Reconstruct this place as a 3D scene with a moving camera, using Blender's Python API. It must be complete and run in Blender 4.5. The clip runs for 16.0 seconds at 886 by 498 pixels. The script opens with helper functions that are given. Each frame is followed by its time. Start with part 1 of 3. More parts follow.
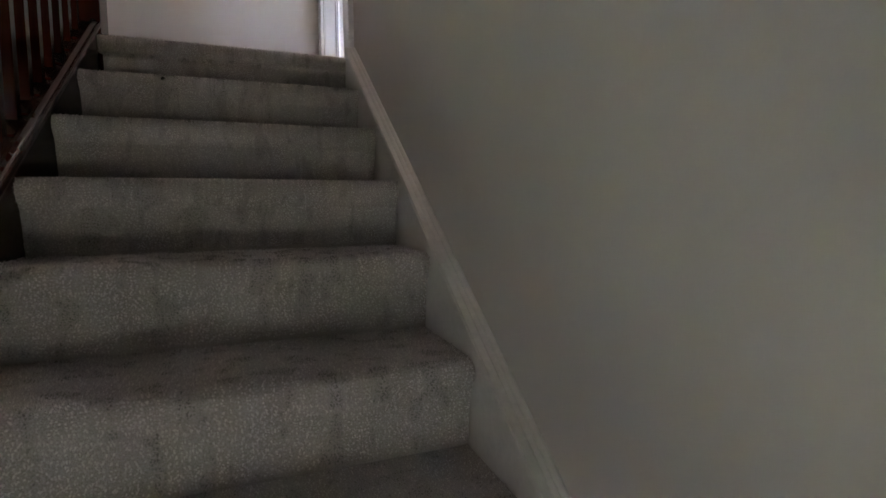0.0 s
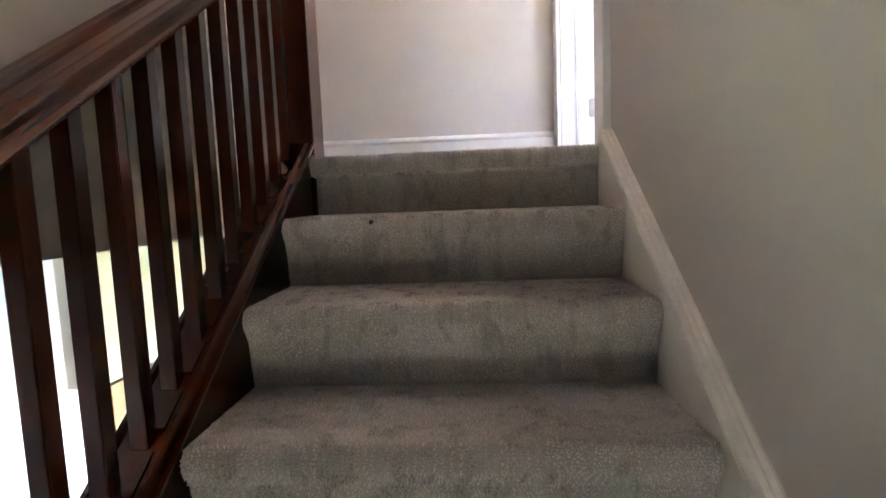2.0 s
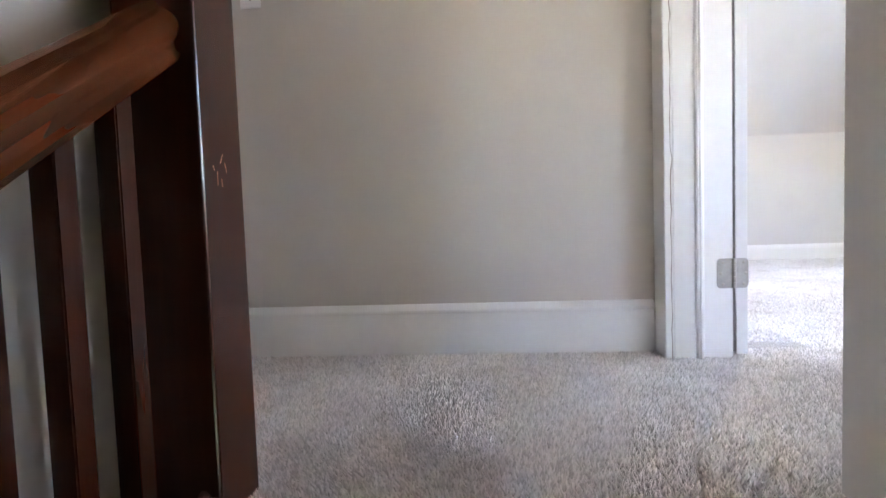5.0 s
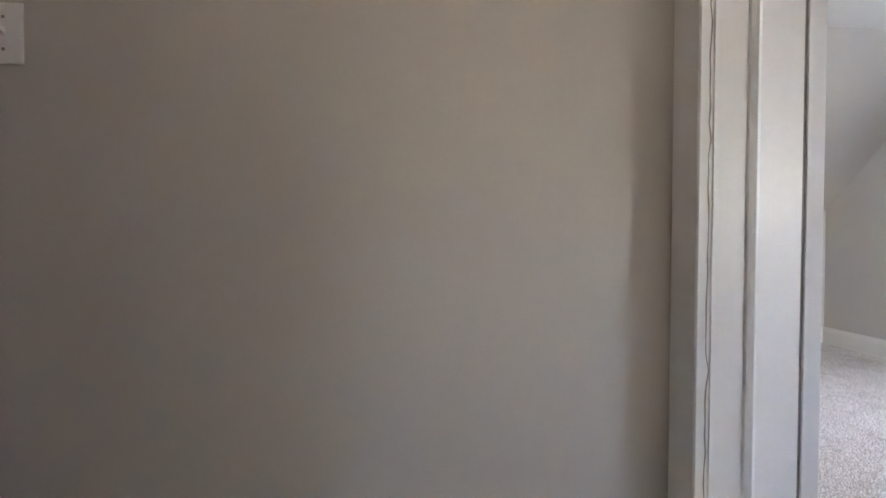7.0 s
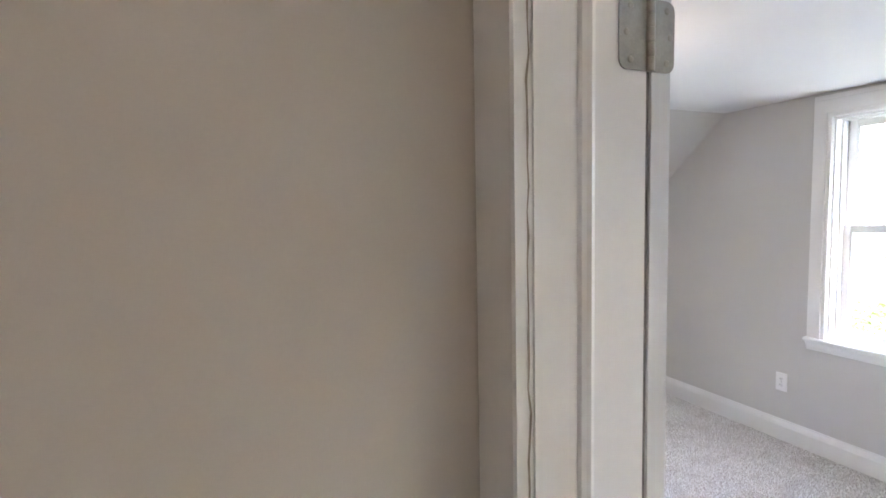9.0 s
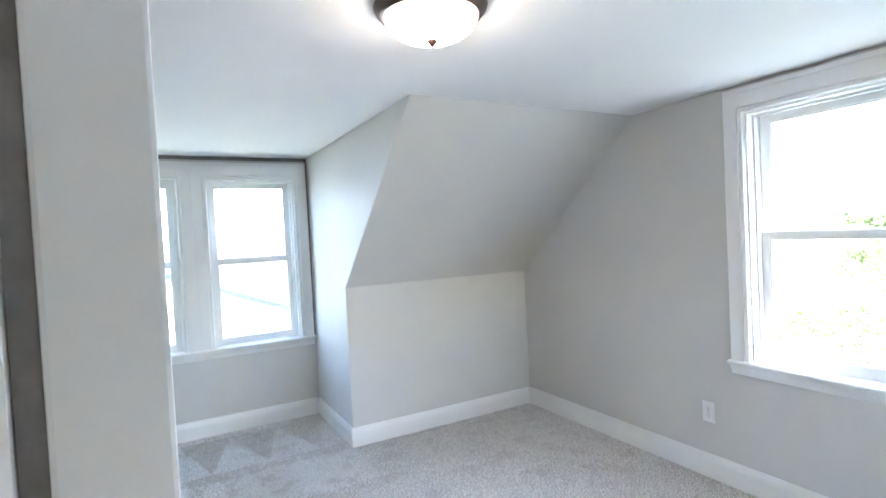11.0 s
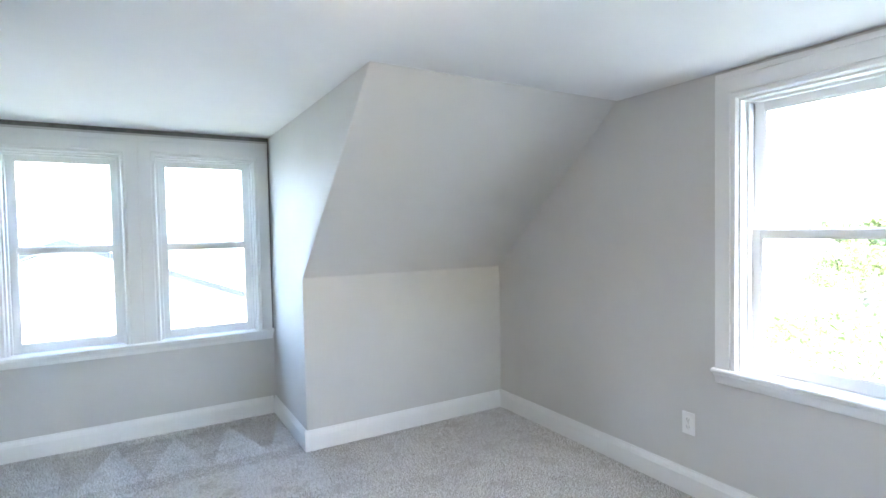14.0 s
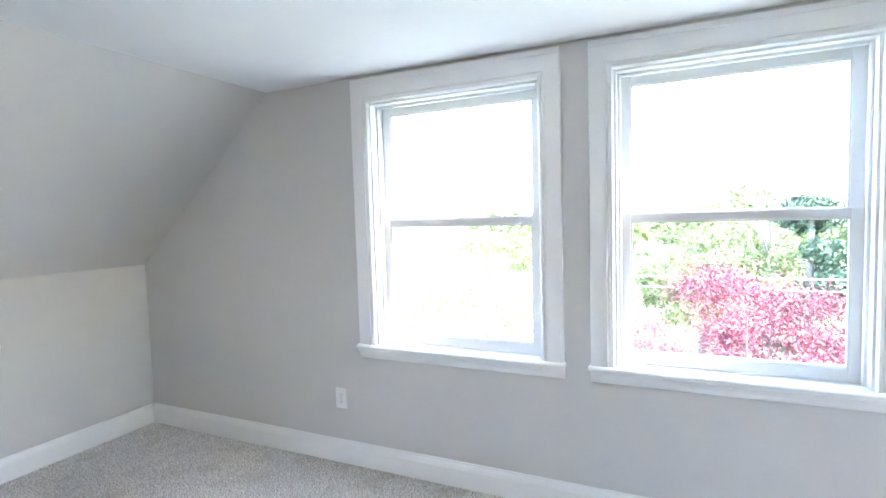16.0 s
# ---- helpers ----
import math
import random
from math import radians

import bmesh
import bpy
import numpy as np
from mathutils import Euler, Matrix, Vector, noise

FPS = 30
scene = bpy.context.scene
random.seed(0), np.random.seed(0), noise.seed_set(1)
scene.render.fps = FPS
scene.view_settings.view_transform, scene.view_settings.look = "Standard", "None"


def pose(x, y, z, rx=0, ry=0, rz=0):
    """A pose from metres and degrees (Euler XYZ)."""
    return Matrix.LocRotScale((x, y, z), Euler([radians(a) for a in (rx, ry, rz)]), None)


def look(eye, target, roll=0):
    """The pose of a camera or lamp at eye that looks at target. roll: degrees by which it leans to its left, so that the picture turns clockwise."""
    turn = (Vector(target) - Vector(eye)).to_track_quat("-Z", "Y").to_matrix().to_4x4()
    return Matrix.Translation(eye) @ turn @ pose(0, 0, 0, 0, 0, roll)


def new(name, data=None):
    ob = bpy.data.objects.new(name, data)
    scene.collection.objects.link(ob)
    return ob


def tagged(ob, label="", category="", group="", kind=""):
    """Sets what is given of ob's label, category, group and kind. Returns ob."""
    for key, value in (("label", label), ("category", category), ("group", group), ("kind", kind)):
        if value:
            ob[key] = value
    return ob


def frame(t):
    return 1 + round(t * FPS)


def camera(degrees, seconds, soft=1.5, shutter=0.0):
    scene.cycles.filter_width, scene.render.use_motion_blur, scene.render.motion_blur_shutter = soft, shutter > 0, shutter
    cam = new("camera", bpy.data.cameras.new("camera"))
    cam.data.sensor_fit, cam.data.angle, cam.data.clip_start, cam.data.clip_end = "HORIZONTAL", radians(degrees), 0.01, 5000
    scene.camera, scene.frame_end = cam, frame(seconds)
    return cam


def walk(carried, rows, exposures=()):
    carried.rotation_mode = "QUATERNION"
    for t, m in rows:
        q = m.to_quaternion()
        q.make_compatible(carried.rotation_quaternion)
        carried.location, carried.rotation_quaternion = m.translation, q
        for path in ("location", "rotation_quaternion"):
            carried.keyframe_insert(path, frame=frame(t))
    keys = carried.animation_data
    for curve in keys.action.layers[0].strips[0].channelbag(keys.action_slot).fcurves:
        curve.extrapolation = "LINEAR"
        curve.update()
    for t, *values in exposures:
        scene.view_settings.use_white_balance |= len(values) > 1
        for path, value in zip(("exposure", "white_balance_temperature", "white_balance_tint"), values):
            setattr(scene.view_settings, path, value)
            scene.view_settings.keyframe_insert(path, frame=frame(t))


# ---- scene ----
cam = camera(81.5, 16.0, soft=1.6)
PATH = [
    (0, (-0.435, -2.292, -0.638), (0.264, -0.426, -0.811), -0.3),
    (0.5, (-0.437, -2.115, -0.489), (0.019, -0.178, -0.689), -2.4),
    (1, (-0.412, -1.951, -0.386), (-0.305, 0.039, -0.548), -2.1),
    (1.5, (-0.402, -1.815, -0.293), (-0.508, 0.176, -0.454), -2.4),
    (2, (-0.418, -1.65, -0.145), (-0.543, 0.337, -0.344), -2.2),
    (2.5, (-0.397, -1.482, -0.061), (-0.494, 0.509, -0.218), -1.9),
    (3, (-0.425, -1.335, 0.019), (-0.62, 0.655, -0.022), -0.7),
    (3.5, (-0.511, -1.146, 0.134), (-0.681, 0.844, 0.041), -0.8),
    (4, (-0.532, -0.98, 0.219), (-0.587, 1.012, 0.056), -2.4),
    (4.5, (-0.552, -0.816, 0.365), (-0.651, 1.177, 0.231), -2.1),
    (5, (-0.543, -0.67, 0.442), (-0.7, 1.321, 0.332), -2.0),
    (5.2, (-0.566, -0.602, 0.488), (-0.672, 1.394, 0.419), -1.7),
    (6.5, (-0.525, -0.17, 0.755), (-0.474, 1.825, 0.705), -0.4),
    (7.0, (-0.507, 0.005, 0.838), (-0.411, 2.002, 0.798), 0.3),
    (7.3, (-0.489, 0.093, 0.855), (-0.365, 2.088, 0.812), 0.5),
    (7.5, (-0.467, 0.151, 0.883), (-0.295, 2.143, 0.829), 0.3),
    (8, (-0.411, 0.296, 1.097), (-0.073, 2.261, 0.941), -1.0),
    (8.5, (-0.346, 0.355, 1.341), (0.181, 2.271, 1.116), -2.2),
    (9, (-0.303, 0.4, 1.474), (0.462, 2.242, 1.322), -1.1),
    (9.5, (-0.161, 0.441, 1.481), (0.788, 2.198, 1.378), -2.1),
    (9.7, (-0.088, 0.458, 1.481), (0.921, 2.183, 1.405), -2.8),
    (11.8, (0.369, 0.826, 1.375), (1.194, 2.648, 1.349), -3.1),
    (12, (0.4, 0.83, 1.372), (1.081, 2.71, 1.352), -2.7),
    (12.5, (0.432, 0.842, 1.352), (0.85, 2.797, 1.294), -3.3),
    (13, (0.46, 0.848, 1.346), (0.954, 2.783, 1.223), -2.9),
    (13.5, (0.447, 0.883, 1.372), (1.195, 2.732, 1.219), -1.0),
    (14, (0.456, 0.89, 1.369), (1.472, 2.611, 1.297), -1.1),
    (14.5, (0.468, 0.878, 1.368), (1.736, 2.422, 1.261), -0.5),
    (15, (0.491, 0.844, 1.385), (2.017, 2.134, 1.31), -1.5),
    (15.5, (0.521, 0.801, 1.36), (2.245, 1.81, 1.253), -1.0),
    (16, (0.551, 0.764, 1.361), (2.357, 1.614, 1.23), -1.7),
]
walk(cam, [(t, look(eye, target, roll)) for t, eye, target, roll in PATH],
     exposures=[(0.0, 5.95, 6500, 25), (1.0, 6.85, 6550, 25), (2.5, 7.2, 6650, 25), (3.0, 7.3, 6650, 25), (4.0, 6.95, 6500, 21), (5.2, 6.25, 6400, 18), (7.3, 5.45, 6750, 20),
                (9.0, 5.55, 6700, 19), (9.7, 5.7, 6400, 16), (12.0, 5.48, 6150, 12), (16.0, 5.58, 6200, 13)])

# ---- daylight ----
world = bpy.data.worlds.new("overcast_sky")
scene.world = world
world.use_nodes = True
wn = world.node_tree.nodes
sky = wn.new("ShaderNodeTexSky")
sky.sky_type = "NISHITA"
sky.sun_disc = False
sky.sun_elevation = radians(48)
sky.sun_rotation = radians(180)
sky.air_density = 1.0
sky.dust_density = 1.5
world.node_tree.links.new(sky.outputs[0], wn["Background"].inputs[0])
wn["Background"].inputs[1].default_value = 0.15
sun = new("sun", bpy.data.lights.new("sun", "SUN"))
sun.data.energy, sun.data.angle, sun.data.color = 1.2, radians(20), (1.0, 0.96, 0.9)
sun.matrix_world = look((0, -9, 10), (0, 0, 0))



def window_lamp(name, at, target, width, height, watts):
    lamp = new(name, bpy.data.lights.new(name, "AREA"))
    lamp.data.shape, lamp.data.size, lamp.data.size_y, lamp.data.energy = "RECTANGLE", width, height, watts
    lamp.data.color = (0.96, 0.98, 1.0)
    lamp.matrix_world = look(at, target)
    return lamp


# daylight in the openings of the lower storey
window_lamp("window_light_west", (-5.19, -0.2, -1.67), (0, -0.2, -1.3), 1.75, 0.82, 0.12)

# ---- plan, metres ----
RISE, RUN = 0.19, 0.2745
SLOPE = RISE / RUN
X_WALL = 0.021            # stair wall face
X_NOSE_R, X_NOSE_L = -0.023, -0.944
Y_END = 1.017               # hall end wall face
DOOR_Y0, DOOR_Y1 = 0.150, 0.913
X_ROOM = 0.193             # room face of the partition
X_GABLE = 2.835
Y_KNEE, Z_KNEE, Y_SLOPE = 4.075, 1.087, 2.93
Z_CEIL = 2.089
DX0, DX1, Y_DORMER = -0.405, 1.320, 4.925
Z_LOW = -2.66             # lower storey's floor


# ---- materials ----
def nodes(name, rough=0.6, metal=0.0, spec=0.5):
    m = bpy.data.materials.new(name)
    m.use_nodes = True
    nt = m.node_tree
    p = nt.nodes["Principled BSDF"]
    p.inputs["Roughness"].default_value = rough
    p.inputs["Metallic"].default_value = metal
    p.inputs["Specular IOR Level"].default_value = spec
    return m, nt, p


def noise_tex(nt, scale, detail=4.0, rough=0.55, stretch=None):
    tc = nt.nodes.new("ShaderNodeTexCoord")
    n = nt.nodes.new("ShaderNodeTexNoise")
    n.inputs["Scale"].default_value = scale
    n.inputs["Detail"].default_value = detail
    n.inputs["Roughness"].default_value = rough
    if stretch:
        mp = nt.nodes.new("ShaderNodeMapping")
        mp.inputs["Scale"].default_value = stretch
        nt.links.new(tc.outputs["Object"], mp.inputs[0])
        nt.links.new(mp.outputs[0], n.inputs["Vector"])
    else:
        nt.links.new(tc.outputs["Object"], n.inputs["Vector"])
    return n.outputs["Fac"]


def ramp(nt, fac, stops):
    r = nt.nodes.new("ShaderNodeValToRGB")
    while len(r.color_ramp.elements) < len(stops):
        r.color_ramp.elements.new(0.5)
    for e, (pos, c) in zip(r.color_ramp.elements, stops):
        e.position, e.color = pos, (*c, 1)
    nt.links.new(fac, r.inputs[0])
    return r.outputs[0]


def mixed(nt, a, b, fac, mode="MULTIPLY"):
    mx = nt.nodes.new("ShaderNodeMix")
    mx.data_type, mx.blend_type = "RGBA", mode
    mx.inputs[0].default_value = fac
    nt.links.new(a, mx.inputs[6])
    nt.links.new(b, mx.inputs[7])
    return mx.outputs[2]


def bump(nt, p, fac, strength, dist):
    b = nt.nodes.new("ShaderNodeBump")
    b.inputs["Strength"].default_value, b.inputs["Distance"].default_value = strength, dist
    nt.links.new(fac, b.inputs["Height"])
    nt.links.new(b.outputs[0], p.inputs["Normal"])


def surface(name, dark, light, scale, rough, fine=0, relief=0.0, dist=0.002, stretch=None, spec=0.5, metal=0.0, depth=0.8):
    """Two scales of tone, and a fine relief."""
    m, nt, p = nodes(name, rough, metal, spec)
    col = ramp(nt, noise_tex(nt, scale, 5, 0.6, stretch), [(0.3, dark), (0.7, light)])
    if fine:
        f = noise_tex(nt, fine, 3, 0.6, stretch)
        col = mixed(nt, col, ramp(nt, f, [(0.25, (depth,) * 3), (0.75, (1.0,) * 3)]), 0.6)
        if relief:
            bump(nt, p, f, relief, dist)
    nt.links.new(col, p.inputs["Base Color"])
    rr = nt.nodes.new("ShaderNodeMapRange")
    rr.inputs["To Min"].default_value, rr.inputs["To Max"].default_value = rough * 0.85, min(1, rough * 1.15)
    nt.links.new(noise_tex(nt, scale * 3, 3), rr.inputs["Value"])
    nt.links.new(rr.outputs[0], p.inputs["Roughness"])
    return m


PAINT = surface("greige_wall_paint", (0.555, 0.52, 0.475), (0.60, 0.565, 0.52), 1.3, 0.62, 260, 0.12, 0.0008, spec=0.35, depth=0.96)
PAINT_ROOM = surface("pale_grey_wall_paint", (0.57, 0.56, 0.535), (0.615, 0.605, 0.58), 1.1, 0.6, 260, 0.12, 0.0008, spec=0.35, depth=0.96)
CEIL = surface("white_ceiling_paint", (0.76, 0.765, 0.76), (0.82, 0.82, 0.815), 0.9, 0.8, 180, 0.1, 0.001, spec=0.3, depth=0.96)
TRIM = surface("white_trim_paint", (0.79, 0.79, 0.775), (0.82, 0.82, 0.81), 1.6, 0.36, 60, 0.06, 0.0008, depth=0.96)
# Door colour set darker than the trim, standing in for weaker light on it.
DOORPAINT_DIM = surface("dimmed_door_paint", (0.65, 0.65, 0.64), (0.69, 0.69, 0.68), 1.6, 0.6, 60, 0.06, 0.0008, spec=0.2, depth=0.96)
SKIRT = surface("aged_white_paint", (0.62, 0.60, 0.55), (0.74, 0.72, 0.68), 3.5, 0.38, 70, 0.2, 0.0015)
WOOD = surface("mahogany_stained_wood", (0.022, 0.0046, 0.0022), (0.048, 0.0105, 0.0044), 9, 0.2, 120, 0.02, 0.0004, stretch=(1, 1, 0.05), spec=0.25)
RAILWOOD = surface("worn_mahogany_handrail", (0.062, 0.0148, 0.0056), (0.108, 0.028, 0.010), 9, 0.18, 140, 0.04, 0.0006, stretch=(1, 0.08, 0.12), spec=0.3)
TAN = surface("tan_stained_pine", (0.42, 0.28, 0.17), (0.52, 0.36, 0.23), 5, 0.45, 60, 0.1, stretch=(1, 1, 0.1))
STEEL = surface("satin_nickel", (0.34, 0.33, 0.31), (0.44, 0.425, 0.40), 30, 0.38, 300, 0.1, 0.0004, metal=1.0)
BRASS = surface("worn_hinge_pin", (0.30, 0.28, 0.25), (0.44, 0.41, 0.37), 60, 0.35, metal=1.0)
BRONZE = surface("oil_rubbed_bronze", (0.035, 0.018, 0.014), (0.06, 0.032, 0.025), 12, 0.4, 80, 0.1, metal=0.5)
PLASTIC = surface("white_plastic", (0.78, 0.78, 0.77), (0.82, 0.82, 0.81), 8, 0.35)
SLOT = surface("dark_slot", (0.02, 0.02, 0.02), (0.03, 0.03, 0.03), 8, 0.6)
# Dark colour for strips that stand in for shade in narrow gaps.
SHADOWGAP = surface("painted_gap_shade", (0.14, 0.135, 0.13), (0.24, 0.23, 0.22), 30, 0.9)
CAULK = surface("cracked_caulk", (0.24, 0.21, 0.18), (0.40, 0.36, 0.32), 40, 0.9)


def carpet(name, dark, light, patch):
    m, nt, p = nodes(name, 0.95, 0, 0.1)
    big = ramp(nt, noise_tex(nt, patch, 3, 0.6), [(0.32, dark), (0.68, light)])
    fleck = ramp(nt, noise_tex(nt, 420, 2, 0.6), [(0.3, (0.55, 0.53, 0.52)), (0.7, (1.0, 1.0, 1.0))])
    col = mixed(nt, big, fleck, 0.85)
    nt.links.new(col, p.inputs["Base Color"])
    bump(nt, p, noise_tex(nt, 330, 3, 0.7), 0.6, 0.004)
    p.inputs["Sheen Weight"].default_value = 0.25
    p.inputs["Sheen Roughness"].default_value = 0.5
    return m


CARPET = carpet("grey_beige_carpet", (0.42, 0.39, 0.365), (0.54, 0.51, 0.485), 9)


def yarn(name, a, b, c, patch, tone, stretch):
    """Tufts of mixed tone, with trodden and brushed patches."""
    m, nt, p = nodes(name, 0.95, 0, 0.08)
    geo = nt.nodes.new("ShaderNodeNewGeometry")
    col = ramp(nt, geo.outputs["Random Per Island"], [(0.0, a), (0.45, b), (1.0, c)])
    worn = ramp(nt, noise_tex(nt, patch, 3, 0.6, stretch), [(0.40, (tone, tone * 0.99, tone * 0.98)), (0.46, (1, 1, 1))])
    nt.links.new(mixed(nt, col, worn, 1.0), p.inputs["Base Color"])
    return m


# Three yarn tones: the stair's is darker than the landing's and bedroom's.
PILE = yarn("carpet_pile_yarn", (0.54, 0.525, 0.515), (0.76, 0.74, 0.73), (0.93, 0.91, 0.90), 7, 0.92, None)
PILE_ROOM = yarn("bedroom_carpet_yarn", (0.58, 0.572, 0.565), (0.72, 0.712, 0.705), (0.85, 0.842, 0.835), 7, 0.88, None)
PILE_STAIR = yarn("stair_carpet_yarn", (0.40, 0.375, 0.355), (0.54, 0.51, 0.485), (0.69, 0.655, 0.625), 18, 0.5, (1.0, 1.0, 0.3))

GLASS, gnt, gp = nodes("window_glass", 0.0)
gp.inputs["Base Color"].default_value = (1, 1, 1, 1)
gp.inputs["Transmission Weight"].default_value = 1.0
gp.inputs["IOR"].default_value = 1.45


def opal(name, strength):
    m, nt, p = nodes(name, 0.3)
    p.inputs["Base Color"].default_value = (0.9, 0.88, 0.84, 1)
    p.inputs["Emission Color"].default_value = (1.0, 0.84, 0.66, 1)
    p.inputs["Emission Strength"].default_value = strength
    return m


OPAL = opal("lit_opal_glass", 1.3)
OPAL_HALL = opal("bright_opal_glass", 0.5)


# ---- builders ----
def obj(name, bm, material, parent=None, label="", smooth=False, kind=""):
    me = bpy.data.meshes.new(name)
    bmesh.ops.recalc_face_normals(bm, faces=bm.faces)
    bm.to_mesh(me)
    bm.free()
    me.materials.append(material)
    if smooth:
        for f in me.polygons:
            f.use_smooth = True
    ob = new(name, me)
    if parent:
        ob.parent = parent
    if label or kind:
        tagged(ob, label, "", "", kind)
    return ob


def part(name, bm, material, parent, label="", smooth=False):
    return obj(name, bm, material, parent, label, smooth)


def block(bm, x0, x1, y0, y1, z0, z1, bevel=0.0):
    r = bmesh.ops.create_cube(bm, size=1)["verts"]
    for v in r:
        v.co = ((x0 + x1) / 2 + v.co.x * (x1 - x0), (y0 + y1) / 2 + v.co.y * (y1 - y0), (z0 + z1) / 2 + v.co.z * (z1 - z0))
    if bevel:
        bmesh.ops.bevel(bm, geom=list({e for v in r for e in v.link_edges}), offset=bevel, segments=2, affect="EDGES", profile=0.6)
    return bm


def slab(x0, x1, y0, y1, z0, z1, bevel=0.0):
    return block(bmesh.new(), x0, x1, y0, y1, z0, z1, bevel)


def prism(points, axis, a, b, bm=None):
    """A closed outline of two coordinates, drawn out along the third axis from a to b."""
    bm = bm or bmesh.new()
    put = {"x": lambda u, v, w: (w, u, v), "y": lambda u, v, w: (u, w, v), "z": lambda u, v, w: (u, v, w)}[axis]
    v0 = [bm.verts.new(put(u, v, a)) for u, v in points]
    v1 = [bm.verts.new(put(u, v, b)) for u, v in points]
    n = len(points)
    for i in range(n):
        bm.faces.new((v0[i], v0[(i + 1) % n], v1[(i + 1) % n], v1[i]))
    bm.faces.new(v0)
    bm.faces.new(v1[::-1])
    return bm


def moved(bm, m):
    bmesh.ops.transform(bm, matrix=m, verts=bm.verts)
    return bm


def turned(profile, steps=40):
    """A body of revolution round z from (radius, height) pairs."""
    bm = bmesh.new()
    rings = []
    for r, z in profile:
        if r < 1e-5:
            rings.append([bm.verts.new((0, 0, z))])
        else:
            rings.append([bm.verts.new((r * math.cos(2 * math.pi * i / steps), r * math.sin(2 * math.pi * i / steps), z)) for i in range(steps)])
    for a, b in zip(rings, rings[1:]):
        for i in range(steps):
            j = (i + 1) % steps
            q = [a[i % len(a)], a[j % len(a)], b[j % len(b)], b[i % len(b)]]
            q = list(dict.fromkeys(q))
            if len(q) > 2:
                bm.faces.new(q)
    return bm


def thing(name, label, category, group="", at=(0, 0, 0), kind=""):
    e = new(name)
    e.location = at
    e.empty_display_size = 0.1
    return tagged(e, label, category, group, kind)


def structure(name, bm, material, label=""):
    return obj(name, bm, material, None, label, False, "structure")


# ---- stair and landing shell ----
structure("floor_landing", slab(X_NOSE_L - 1.6, X_ROOM, 0.06, Y_END, -0.22, -0.006), CARPET, "grey-beige cut pile carpet on the landing")
bm = slab(X_WALL, X_ROOM, -4.4, DOOR_Y0 - 0.02, Z_LOW, Z_CEIL)
block(bm, X_WALL, X_ROOM, DOOR_Y1 + 0.02, Y_END + 0.1, 0, Z_CEIL)
block(bm, X_WALL, X_ROOM, DOOR_Y0 - 0.02, DOOR_Y1 + 0.02, 1.95, Z_CEIL)
structure("wall_stair", bm, PAINT, "smooth warm grey painted stair wall")
structure("wall_hall_end", slab(-2.6, X_WALL, Y_END, Y_END + 0.1, Z_LOW, Z_CEIL), PAINT, "warm grey painted hall end wall")
structure("wall_hall_left", slab(-1.22, -1.10, -4.4, 0.10, -0.22, Z_CEIL), PAINT, "warm grey wall beside the balustrade")
structure("wall_hall_far", slab(-2.7, -2.6, 0.0, Y_END + 0.1, -0.22, Z_CEIL), PAINT)
structure("wall_hall_side", slab(-2.6, -1.22, 0.0, 0.10, -0.22, Z_CEIL), PAINT)
# Unseen foot wall; its opening is added to throw daylight on the risers.
bm = slab(-5.2, -0.88, -4.5, -4.4, Z_LOW, Z_CEIL)
block(bm, -0.34, X_ROOM, -4.5, -4.4, Z_LOW, Z_CEIL)
block(bm, -0.88, -0.34, -4.5, -4.4, Z_LOW, -1.65)
block(bm, -0.88, -0.34, -4.5, -4.4, -1.10, Z_CEIL)
structure("wall_stair_foot", bm, PAINT, "unseen wall at the stair's foot, opening added to light the risers")
structure("ceiling_hall", slab(-2.7, X_ROOM, -4.5, Y_END + 0.1, Z_CEIL, Z_CEIL + 0.12), CEIL)
structure("trim_wall_corner", slab(-1.235, -1.085, 0.10, 0.122, -0.02, Z_CEIL, 0.003), TRIM, "white corner board at the wall's end")

# lower storey, glimpsed between the balusters
structure("floor_lower", slab(-5.2, X_WALL, -4.4, 2.2, Z_LOW - 0.1, Z_LOW), CARPET)
bm = slab(-5.3, -5.2, -4.5, -1.1, Z_LOW, -0.22)
block(bm, -5.3, -5.2, 0.7, 2.2, Z_LOW, -0.22)
block(bm, -5.3, -5.2, -1.1, 0.7, Z_LOW, -2.1)
block(bm, -5.3, -5.2, -1.1, 0.7, -1.25, -0.22)
for yy in (-0.55, 0.05):
    block(bm, -5.3, -5.2, yy, yy + 0.12, -2.1, -1.25)
structure("wall_lower_west", bm, TRIM)
structure("wall_lower_north", slab(-5.2, -2.6, 2.2, 2.3, Z_LOW, -0.22), TRIM)
structure("wall_lower_return", slab(-2.6, -2.5, Y_END + 0.1, 2.3, Z_LOW, -0.22), PAINT)
structure("ceiling_lower", slab(-5.3, -1.22, -4.5, 2.3, -0.22, -0.10), CEIL)
structure("beam_header", slab(-1.66, -1.56, -0.22, Y_END, -0.68, -0.22, 0.004), PAINT, "painted header under the upper floor")
structure("trim_door_lower", slab(-1.66, -1.55, -0.18, -0.06, Z_LOW, -0.684, 0.004), TAN, "tan stained wooden door casing")

# ---- bedroom shell ----
structure("floor_bedroom", slab(X_ROOM, X_GABLE, -1.9, Y_KNEE, -0.22, -0.006), CARPET, "pale grey cut pile bedroom carpet")
structure("floor_alcove", slab(DX0, DX1, Y_KNEE, Y_DORMER, -0.22, -0.006), CARPET)
structure("floor_bedroom_left", slab(-1.5, X_ROOM, Y_END + 0.1, Y_KNEE, -0.22, -0.006), CARPET)
structure("wall_bedroom_left", slab(-1.6, -1.5, Y_END + 0.1, Y_KNEE + 0.2, 0, Z_CEIL), PAINT_ROOM)
